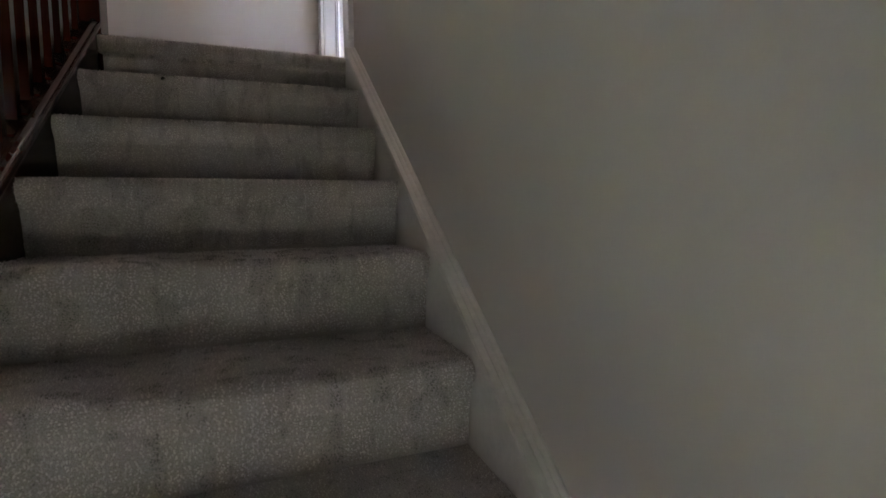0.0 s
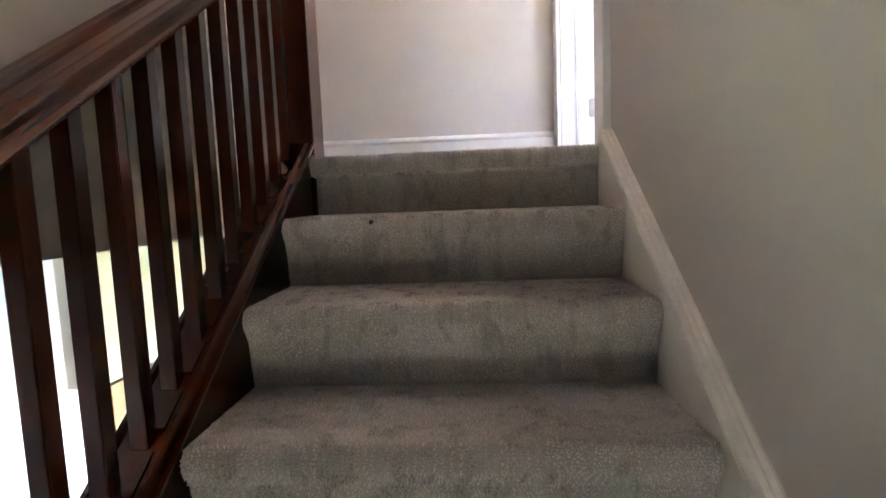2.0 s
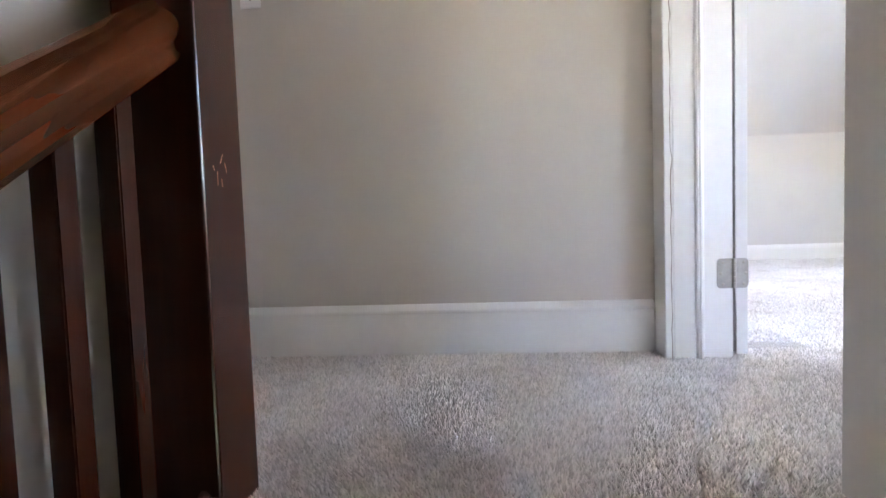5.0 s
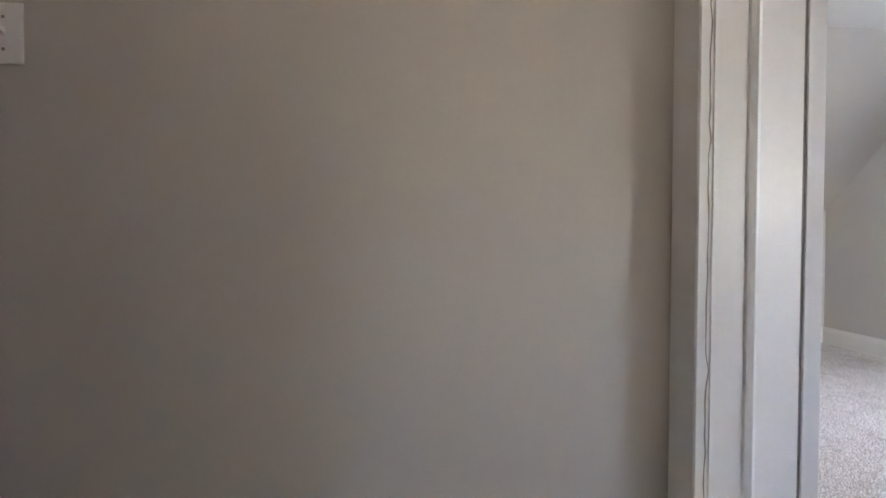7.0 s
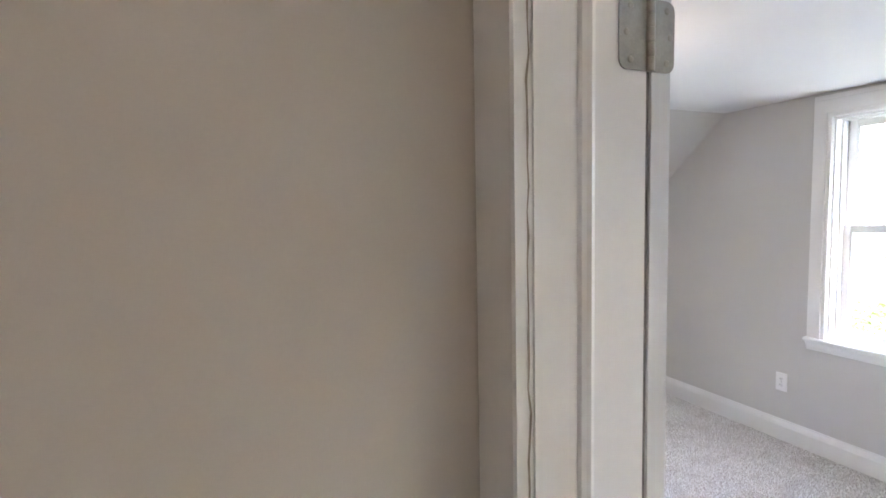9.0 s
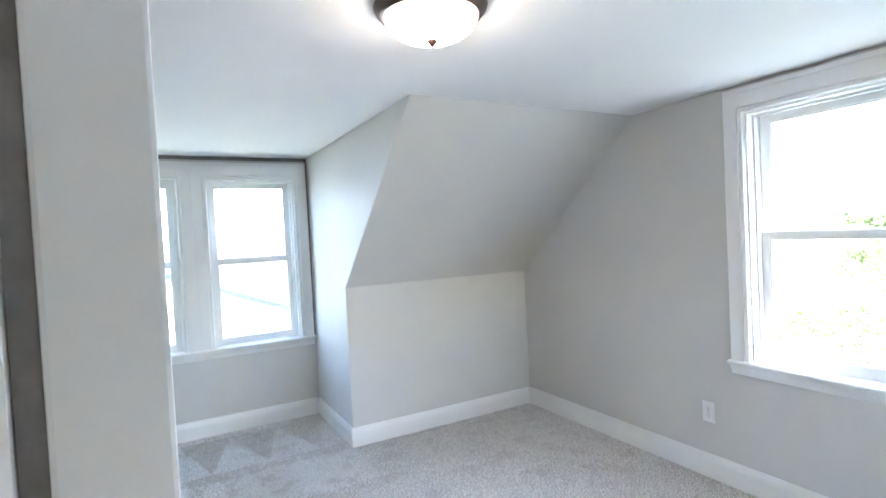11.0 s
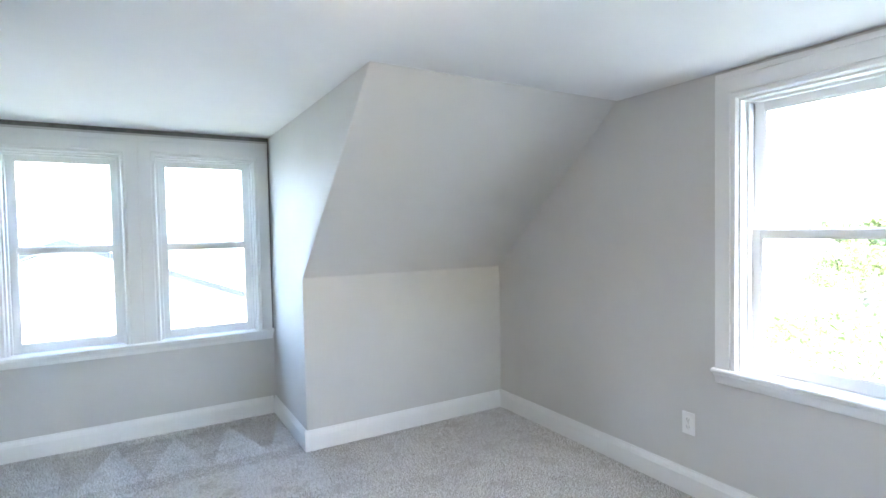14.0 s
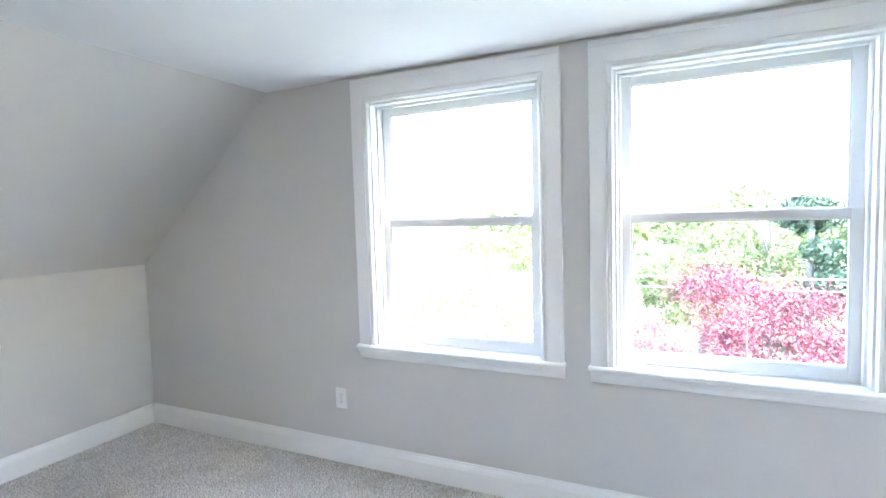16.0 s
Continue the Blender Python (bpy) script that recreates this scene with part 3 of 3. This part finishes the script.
# ---- ceiling lights ----
def flush_light(x, y, label, glow):
    lamp = thing("ceiling_light", label, "ceiling light", "flush ceiling lights", (x, y, Z_CEIL))
    part("pan", turned([(0, 0.0), (0.165, 0.0), (0.168, -0.008), (0.163, -0.020), (0.152, -0.030), (0.148, -0.038), (0.138, -0.040), (0.136, -0.02), (0, -0.02)], 48), BRONZE, lamp, "dark bronze rim", True)
    part("bowl", turned([(0.137, -0.036), (0.134, -0.052), (0.120, -0.072), (0.095, -0.088), (0.060, -0.098), (0.025, -0.102), (0, -0.103)], 48), glow, lamp, "glowing white opal glass bowl", True)
    part("finial", turned([(0, -0.100), (0.014, -0.101), (0.016, -0.106), (0.010, -0.112), (0.006, -0.120), (0, -0.123)], 20), BRONZE, lamp, "dark bronze finial", True)
    return lamp


flush_light(0.975, 2.055, "lit flush ceiling light with bronze rim and opal bowl", OPAL)
flush_light(-0.50, 0.12, "lit flush hall ceiling light with bronze rim", OPAL_HALL)


# ---- stairs ----
def step_profile(k):
    """y, z outline of a carpeted step whose nosing is at (0, 0); rounded nose, riser leaning in."""
    pts = []
    r = 0.028 if k else 0.024
    for i in range(9):
        a = math.pi / 2 + math.pi * 0.62 * i / 8
        pts.append((r + r * math.cos(a), -r + r * math.sin(a)))
    if k == 0:
        pts += [(0.012, -0.056), (0.040, -0.064), (0.045, -0.072), (0.047, -RISE + 0.01)]
    else:
        pts += [(0.022, -0.075), (0.030, -0.12), (0.036, -RISE + 0.01)]
    return pts


stairs = thing("staircase", "straight stair with grey-beige carpeted steps", "stairs", "", (0, 0, 0), "structure")
NSTEP = 14
for k in range(NSTEP):
    pts = [(p[0] - RUN * k, p[1] - RISE * k) for p in step_profile(k)]
    back = 0.064 if k == 0 else -RUN * (k - 1) + 0.036
    zb = -RISE * (k + 1) - 0.03
    outline = [(back, -RISE * k)] + pts + [(pts[-1][0] + 0.002, zb), (back, zb)]
    part("step", prism(outline, "x", X_NOSE_L, X_NOSE_R), CARPET, stairs, "carpeted step with rounded nosing")
# white skirt board with a moulded cap on the wall side
YB = -RUN * (NSTEP - 0.5)


def on_slope(y, up):
    return y * SLOPE + up


def raked(profile, y0, y1, bm=None):
    """An outline of (x, height over the nosing line), drawn out along the rake."""
    bm = bm or bmesh.new()
    rings = [[bm.verts.new((x, y, on_slope(y, h))) for x, h in profile] for y in (y0, y1)]
    n = len(profile)
    for i in range(n):
        bm.faces.new((rings[0][i], rings[0][(i + 1) % n], rings[1][(i + 1) % n], rings[1][i]))
    bm.faces.new(rings[0])
    bm.faces.new(rings[1][::-1])
    return bm


skirt = thing("skirt_board", "aged white stair skirt board with grooved cap moulding", "skirting", "", (0, 0, 0), "structure")
part("board", raked([(X_WALL, 0.03), (X_NOSE_R + 0.003, 0.03), (X_NOSE_R + 0.003, -0.36), (X_WALL, -0.36)], YB, 0.030), SKIRT, skirt)
cap = [(X_WALL - 0.86 * d, 0.004 + 0.62 * h) for d, h in ((0, 0.058), (0.006, 0.060), (0.012, 0.054), (0.015, 0.049), (0.020, 0.052), (0.028, 0.046), (0.031, 0.039),
       (0.035, 0.041), (0.043, 0.036), (0.050, 0.028), (0.050, 0.014), (0.046, 0.010), (0.0455, 0.0), (0, 0.0))]
part("cap_moulding", raked(cap, YB, 0.012), SKIRT, skirt)

# ---- balustrade ----
bal = thing("balustrade", "dark mahogany balustrade with square balusters and newel post", "balustrade", "", (0, 0, 0))
part("stringer", raked([(X_NOSE_L - 0.001, 0.02), (X_NOSE_L - 0.001, -0.36), (X_NOSE_L - 0.045, -0.36), (X_NOSE_L - 0.045, 0.02)], YB, 0.030), WOOD, bal)
XC = -1.0
scap = [(-0.935, 0.012), (-0.933, 0.024), (-0.936, 0.032), (-0.942, 0.034), (-0.945, 0.030), (-0.949, 0.036), (-0.956, 0.042), (-0.964, 0.042), (-0.968, 0.030), (-1.040, 0.030),
        (-1.046, 0.040), (-1.056, 0.038), (-1.060, 0.020), (-1.056, 0.010)]
part("stringer_cap", raked(scap, YB, 0.028), WOOD, bal, "worn moulded stringer cap")
RZ = 0.655
rail = []
for x, h in ((-0.962, 0.000), (-0.958, 0.010), (-0.964, 0.016), (-0.966, 0.028), (-0.960, 0.036), (-0.957, 0.050), (-0.962, 0.062), (-0.974, 0.072), (-0.984, 0.076), (-0.988, 0.084), (-1.0, 0.088)):
    rail.append((x, RZ + h))
rail += [(2 * XC - x, h) for x, h in rail[-2::-1]]
part("handrail", raked(rail, YB, 0.034), RAILWOOD, bal, "worn glossy mahogany handrail", True)
sq = 0.0155
for i in range(36):
    yc = -0.052 - 0.0975 * i
    if yc < YB + 0.1:
        break
    z0, z1 = on_slope(yc, 0.025), on_slope(yc, RZ + 0.012)
    bm = bmesh.new()
    vs = []
    for dx in (-sq, sq):
        for dy in (-sq, sq):
            for top in (0, 1):
                vs.append(((XC + dx), yc + dy, on_slope(yc + dy, RZ + 0.004 if top else 0.024)))
    vv = [bm.verts.new(v) for v in vs]
    for q in ((0, 1, 3, 2), (4, 6, 7, 5), (0, 4, 5, 1), (2, 3, 7, 6), (0, 2, 6, 4), (1, 5, 7, 3)):
        bm.faces.new([vv[j] for j in q])
    bmesh.ops.bevel(bm, geom=[e for e in bm.edges if abs(e.verts[0].co.z - e.verts[1].co.z) > 0.3], offset=0.002, segments=2, affect="EDGES")
    part("baluster", bm, WOOD, bal)
    if i < 35:
        yf = yc + 0.0975 / 2
        part("fillet", raked([(-0.972, 0.029), (-0.972, 0.036), (-1.028, 0.036), (-1.028, 0.029)], yc - 0.0975 + sq + 0.001, yc - sq - 0.001), WOOD, bal)
newel = part("newel_post", slab(-1.058, -0.936, 0.034, 0.156, -0.36, 1.02, 0.004), WOOD, bal, "square mahogany newel post with scratches")
part("newel_cap", slab(-1.072, -0.922, 0.020, 0.170, 1.02, 1.045, 0.006), WOOD, newel)
rng = random.Random(3)
for i in range(5):
    z = 0.52 + rng.uniform(-0.03, 0.03)
    y = 0.085 + rng.uniform(-0.02, 0.025)
    part("scratch", moved(slab(-0.0005, 0.0004, -0.0006, 0.0006, 0, rng.uniform(0.008, 0.022)), Matrix.Translation((-0.9362, y, z)) @ pose(0, 0, 0, rng.uniform(-40, 40), 0, 0)), TAN, newel, "pale scratch")

# a dark burn mark on the second step's nosing
structure("stain", moved(turned([(0, 0.003), (0.005, 0.0022), (0.0075, -0.002)], 10), Matrix.Translation((-0.697, -0.271, -0.203)) @ pose(0, 0, 0, 55, 0, 0)), SLOT, "small dark spot on the carpet")

# ---- outside ----
GRASS = surface("lawn_grass", (0.07, 0.09, 0.026), (0.11, 0.13, 0.04), 0.6, 0.9, 14, 0.4, 0.02)
BARK = surface("grey_bark", (0.09, 0.075, 0.06), (0.19, 0.16, 0.13), 6, 0.9, 40, 0.5, 0.01, stretch=(1, 1, 0.2))
SIDING = surface("white_siding", (0.70, 0.70, 0.69), (0.78, 0.78, 0.77), 2, 0.6, 30, 0.1)
FASCIA = surface("dark_slate_blue_paint", (0.020, 0.024, 0.028), (0.028, 0.033, 0.038), 3, 0.8, spec=0.05)
ROOF = surface("pale_grey_shingle", (0.20, 0.21, 0.225), (0.30, 0.315, 0.33), 3, 0.85, 25, 0.3, 0.01)
DARKGLASS = surface("far_window_glass", (0.05, 0.06, 0.07), (0.09, 0.10, 0.11), 1, 0.1)
CABLE = surface("grey_cable", (0.22, 0.22, 0.23), (0.30, 0.30, 0.31), 4, 0.6)


def leafage(name, a, b, c):
    m, nt, p = nodes(name, 0.6, 0, 0.3)
    g = nt.nodes.new("ShaderNodeNewGeometry")
    nt.links.new(ramp(nt, g.outputs["Random Per Island"], [(0, a), (0.5, b), (1, c)]), p.inputs["Base Color"])
    return m


SPRING = leafage("spring_green_leaves", (0.085, 0.108, 0.035), (0.12, 0.148, 0.05), (0.18, 0.198, 0.08))
PINE = leafage("dark_evergreen_needles", (0.015, 0.035, 0.02), (0.03, 0.06, 0.03), (0.06, 0.09, 0.05))
MAPLE = leafage("crimson_maple_leaves", (0.085, 0.016, 0.026), (0.14, 0.030, 0.046), (0.20, 0.06, 0.065))
Z_G = -5.6
structure("ground", slab(-3000, 3000, -3000, 3000, Z_G - 0.3, Z_G), GRASS, "spring green lawn")


def limb(bm, p0, p1, r0, r1, n=7):
    d = (p1 - p0).normalized()
    u = d.orthogonal().normalized()
    w = d.cross(u)
    rings = [[bm.verts.new(p + (u * math.cos(2 * math.pi * i / n) + w * math.sin(2 * math.pi * i / n)) * r) for i in range(n)] for p, r in ((p0, r0), (p1, r1))]
    for i in range(n):
        bm.faces.new((rings[0][i], rings[0][(i + 1) % n], rings[1][(i + 1) % n], rings[1][i]))


def tree(name, label, x, y, height, spread, material, leaves, size, seed, squash=0.8, bare=0, cone=False, group=""):
    """Tapered trunk, limbs, and a crown of many leaves in uneven clumps."""
    rg = np.random.default_rng(seed)
    t = thing(name, label, "tree", group, (x, y, Z_G))
    bm = bmesh.new()
    top = Vector((rg.normal(0, 0.15), rg.normal(0, 0.15), height * (0.9 if cone else 0.55)))
    limb(bm, Vector((0, 0, -0.1)), top, height * 0.028 + 0.04, height * 0.012 + 0.01, 10)
    tips = []
    for i in range(16 + bare):
        a = rg.uniform(0, 2 * math.pi)
        if cone:
            f = rg.uniform(0.15, 0.98)
            e = Vector((math.cos(a) * spread * (1 - f) * 0.95, math.sin(a) * spread * (1 - f) * 0.95, height * f))
            st = Vector((top.x * f, top.y * f, height * f * 0.9))
        else:
            f = rg.uniform(0.35, 1.0)
            rr = spread * math.sqrt(rg.uniform(0.05, 1))
            e = Vector((math.cos(a) * rr, math.sin(a) * rr, height * (1 - 0.42 * squash * (rr / spread) ** 2 - rg.uniform(0.02, 0.3))))
            st = top * f
        limb(bm, st, st.lerp(e, 0.55) + Vector((0, 0, 0.1)), height * 0.010, height * 0.005)
        limb(bm, st.lerp(e, 0.55) + Vector((0, 0, 0.1)), e, height * 0.005, 0.006)
        tips.append(e)
    for i in range(bare):
        p = tips[i] + Vector((rg.normal(0, 0.5), rg.normal(0, 0.5), height * rg.uniform(0.05, 0.22)))
        limb(bm, tips[i], p, 0.02, 0.006, 5)
        limb(bm, tips[i].lerp(p, 0.5), p + Vector((rg.normal(0, 0.5), rg.normal(0, 0.5), 0)), 0.012, 0.005, 5)
    part("trunk", bm, BARK, t, "grey branching trunk")
    tip = np.array([list(v) for v in tips])
    clump = np.repeat(tip, 5, 0) + rg.normal(0, spread * 0.16, (len(tip) * 5, 3)) * (1, 1, 0.7)
    c = clump[rg.integers(0, len(clump), leaves)] + rg.normal(0, spread * 0.10, (leaves, 3)) * (1, 1, 0.6)
    a, b = rg.normal(0, 1, (leaves, 3)), rg.normal(0, 1, (leaves, 3))
    a /= np.linalg.norm(a, axis=1, keepdims=True)
    b -= a * (a * b).sum(1, keepdims=True)
    b /= np.linalg.norm(b, axis=1, keepdims=True)
    ln = size * rg.uniform(0.6, 1.3, (leaves, 1))
    v = np.stack([c - a * ln, c + b * ln * 0.45, c + a * ln, c - b * ln * 0.45], 1).reshape(-1, 3)
    me = bpy.data.meshes.new("crown")
    fill(me, v, 4)
    me.materials.append(material)
    crown = new("crown", me)
    crown.parent = t
    return t


def fill(me, v, n):
    """A mesh of separate faces of n corners each."""
    k = len(v) // n
    me.vertices.add(len(v))
    me.vertices.foreach_set("co", np.ascontiguousarray(v, dtype=np.float32).ravel())
    me.loops.add(len(v))
    me.loops.foreach_set("vertex_index", np.arange(len(v), dtype=np.int32))
    me.polygons.add(k)
    me.polygons.foreach_set("loop_start", np.arange(0, len(v), n, dtype=np.int32))
    me.update(calc_edges=True)


tree("maple_tree", "crimson-leaved ornamental maple tree on the lawn", 12.6, -0.55, 5.4, 3.0, MAPLE, 60000, 0.038, 11, 0.85)
tree("spring_tree", "bushy tree with fresh yellow-green leaves", 36.0, 0.6, 7.4, 3.6, SPRING, 16000, 0.11, 21, 0.9, 0, False, "garden trees")
tree("spring_tree", "bushy tree with fresh yellow-green leaves", 31.0, -2.0, 6.9, 3.4, SPRING, 14000, 0.12, 22, 0.9, 0, False, "garden trees")
tree("spring_tree", "bushy tree with fresh yellow-green leaves", 44.0, 17.0, 5.6, 4.5, SPRING, 9000, 0.14, 23, 0.9, 0, False, "garden trees")
tree("spring_tree", "low leafy shrub tree on the lawn", 20.0, 8.2, 4.4, 3.8, SPRING, 6000, 0.09, 24, 0.6, 0, False, "garden trees")
tree("spring_tree", "half-bare tree with thin upper branches", 28.0, -2.9, 8.7, 2.4, SPRING, 350, 0.12, 25, 0.9, 10, False, "garden trees")
tree("evergreen_tree", "dark green conifer behind the maple", 24.0, -3.6, 7.05, 2.8, PINE, 17000, 0.11, 31, 1, 0, True, "conifers")
tree("evergreen_tree", "dark green conifer behind the maple", 30.0, -10.5, 9.0, 3.2, PINE, 14000, 0.13, 32, 1, 0, True, "conifers")
tree("spring_tree", "bushy tree with fresh yellow-green leaves", 25.0, 0.2, 5.7, 2.6, SPRING, 13000, 0.10, 26, 0.8, 0, False, "garden trees")
tree("spring_tree", "bushy tree with fresh yellow-green leaves", 27.0, -1.0, 5.9, 2.8, SPRING, 14000, 0.10, 27, 0.8, 0, False, "garden trees")
for i in range(16):
    rgx = random.Random(50 + i)
    tree("distant_tree", "hazy tree along the far edge of the lawn", 58 + rgx.uniform(-5, 8), -34 + 5.6 * i, rgx.uniform(6, 8.2), 4.6, SPRING, 2200, 0.4, 60 + i, 0.9, 0, False, "far tree line")


def far_house(name, label, x, y, rz, w, d, wall_h, roof_h, wins):
    h = thing(name, label, "house", "", (x, y, Z_G))
    h.rotation_euler = (0, 0, radians(rz))
    body = [(-w / 2, 0), (w / 2, 0), (w / 2, wall_h), (0, wall_h + roof_h), (-w / 2, wall_h)]
    part("wall", prism(body, "y", 0, d), SIDING, h)
    sl = roof_h / (w / 2)
    for s in (-1, 1):
        o = 0.35
        pts = [(0, wall_h + roof_h + 0.02), (s * (w / 2 + o), wall_h - o * sl + 0.02), (s * (w / 2 + o), wall_h - o * sl + 0.17), (0, wall_h + roof_h + 0.17)]
        part("roof", prism(pts, "y", -0.35, d + 0.35), ROOF, h)
        part("fascia", prism([(a, b + (0.012 if k > 1 else 0.03)) for k, (a, b) in enumerate(pts)], "y", -0.39, -0.352), FASCIA, h, "dark painted fascia board")
    for wx, wz, ww, wh in wins:
        wn_ = part("window", slab(wx - ww / 2, wx + ww / 2, -0.05, -0.01, wz, wz + wh, 0.01), TRIM, h)
        e = min(0.07, wh * 0.15)
        part("pane", slab(wx - ww / 2 + e, wx + ww / 2 - e, -0.07, -0.055, wz + e, wz + wh - e), DARKGLASS, wn_)
    return h


far_house("neighbour_house", "white sided house with a pale grey gable roof", -0.92, 14.5, 0, 9.6, 8.0, 4.9, 1.87,
          [(0.11, 4.77, 0.15, 0.10), (0.30, 4.77, 0.15, 0.10), (0.49, 4.77, 0.15, 0.10), (-2.6, 3.2, 0.9, 1.3), (2.9, 3.2, 0.9, 1.3)])
far_house("white_house", "far white house beyond the lawn", 52.0, 24.0, 90, 8, 10, 4.0, 2.4, [(-2, 2.2, 0.9, 1.3), (2, 2.2, 0.9, 1.3), (0, 2.2, 0.9, 1.3)])
for zz in (1.47 - 1.98, 1.47 - 2.28):
    bm = bmesh.new()
    for i in range(24):
        y0, y1 = -30 + i * 2.5, -27.5 + i * 2.5
        limb(bm, Vector((16, y0, zz + 0.0006 * y0 * y0)), Vector((16, y1, zz + 0.0006 * y1 * y1)), 0.018, 0.018, 5)
    tagged(obj("overhead_cable", bm, CABLE), "sagging grey overhead cable across the garden", "cable", "overhead cables")
for yy in (-30, 30):
    bm = bmesh.new()
    limb(bm, Vector((16, yy, Z_G - 0.2)), Vector((16, yy, 0.9)), 0.14, 0.10, 12)
    tagged(obj("utility_pole", bm, BARK), "grey wooden pole carrying the overhead cables", "pole", "utility poles")


# ---- carpet pile ----
def pile(name, label, origin, eu, ev, lu, lv, up, spacing, height, seed, shade=None, lean=0.5, yarns=None):
    """Short leaning tufts over a flat patch spanned by two directions."""
    rg = np.random.default_rng(seed)
    nu, nv = int(lu / spacing), int(lv / spacing)
    gu, gv = np.meshgrid((np.arange(nu) + 0.5) / nu * lu, (np.arange(nv) + 0.5) / nv * lv)
    n = gu.size
    u = (gu.ravel() + rg.uniform(-0.45, 0.45, n) * spacing).clip(0, lu)
    v = (gv.ravel() + rg.uniform(-0.45, 0.45, n) * spacing).clip(0, lv)
    o, eu, ev, up = (np.array(q, float) for q in (origin, eu, ev, up))
    base = o + u[:, None] * eu + v[:, None] * ev
    ang = rg.uniform(0, 2 * np.pi, n)
    lx, ly = np.cos(ang) * lean, np.sin(ang) * lean
    if shade is not None:
        k = shade(u, v)
        lx, ly = lx + k[0], ly + k[1]
    h = height * rg.uniform(0.7, 1.2, n)
    tip = base + up * h[:, None] + (eu * (lx * h)[:, None] + ev * (ly * h)[:, None])
    r = spacing * 0.62
    a0 = rg.uniform(0, 2 * np.pi, n)
    corner = [base - up * 0.002 + r * (np.cos(a0 + q)[:, None] * eu + np.sin(a0 + q)[:, None] * ev) for q in (0, 2.094, 4.189)]
    tri = np.concatenate([np.stack(t, 1) for t in ((corner[0], corner[1], tip), (corner[1], corner[2], tip), (corner[2], corner[0], tip))], 1)
    vv = np.stack(corner + [tip], 1).reshape(-1, 3)
    idx = (np.arange(n)[:, None] * 4 + np.array([0, 1, 3, 1, 2, 3, 2, 0, 3])).ravel()
    me = bpy.data.meshes.new(name)
    me.vertices.add(len(vv))
    me.vertices.foreach_set("co", vv.astype(np.float32).ravel())
    me.loops.add(len(idx))
    me.loops.foreach_set("vertex_index", idx.astype(np.int32))
    me.polygons.add(len(idx) // 3)
    me.polygons.foreach_set("loop_start", np.arange(0, len(idx), 3, dtype=np.int32))
    me.update(calc_edges=True)
    me.materials.append(yarns or PILE)
    return tagged(new(name, me), label, "carpet", "", "stuff")


def vacuumed(u, v):
    """Nap brushed to and fro in wedge-shaped strokes."""
    wob = np.abs(((u / 0.34) % 1.0) - 0.5) * 2
    stroke = (wob < ((v / 0.62) % 1.0)).astype(float)
    return 0.0 * u, (0.5 - stroke) * 1.5 - 0.3


def brushed(u, v):
    k = np.sin(u * 5.1 + 1.3 * np.sin(v * 3.7)) * np.sin(v * 4.3 + 1.1 * np.sin(u * 2.9))
    return 0.3 * k, 0.5 * k


X, Y, Z = (1, 0, 0), (0, 1, 0), (0, 0, 1)
pile("carpet_pile", "soft grey-beige cut pile on the landing", (X_NOSE_L - 0.6, 0.022, -0.004), X, Y, X_ROOM + 0.3 - X_NOSE_L + 0.6, Y_END - 0.022, Z, 0.0052, 0.011, 1, brushed)
pile("carpet_pile", "pale grey cut pile with vacuum strokes in the alcove", (DX0, Y_KNEE - 0.5, -0.006), X, Y, DX1 - DX0, Y_DORMER - Y_KNEE + 0.5, Z, 0.0078, 0.008, 2, vacuumed, 0.5, PILE_ROOM)
pile("carpet_pile", "pale grey cut pile across the bedroom", (X_ROOM + 0.3, 0.9, -0.006), X, Y, X_GABLE - X_ROOM - 0.3, Y_KNEE - 0.9, Z, 0.0082, 0.0075, 3, brushed, 0.5, PILE_ROOM)
pile("carpet_pile", "pale grey cut pile beside the door", (-0.9, 1.12, -0.006), X, Y, 0.9 + X_ROOM + 0.3, Y_KNEE - 1.12, Z, 0.0115, 0.009, 4, brushed, 0.5, PILE_ROOM)
for k in range(8):
    sp = 0.0047 if k < 4 else 0.0055
    w = X_NOSE_R - X_NOSE_L
    y0 = -RUN * k
    if k:
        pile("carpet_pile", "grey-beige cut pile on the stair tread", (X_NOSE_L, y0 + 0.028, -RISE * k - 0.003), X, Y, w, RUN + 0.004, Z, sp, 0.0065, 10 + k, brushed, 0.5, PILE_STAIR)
    nose = step_profile(k)
    for i in range(len(nose) - 1):
        (ya, za), (yb, zb) = nose[i], nose[i + 1]
        ln = math.hypot(yb - ya, zb - za)
        d = ((yb - ya) / ln, (zb - za) / ln)
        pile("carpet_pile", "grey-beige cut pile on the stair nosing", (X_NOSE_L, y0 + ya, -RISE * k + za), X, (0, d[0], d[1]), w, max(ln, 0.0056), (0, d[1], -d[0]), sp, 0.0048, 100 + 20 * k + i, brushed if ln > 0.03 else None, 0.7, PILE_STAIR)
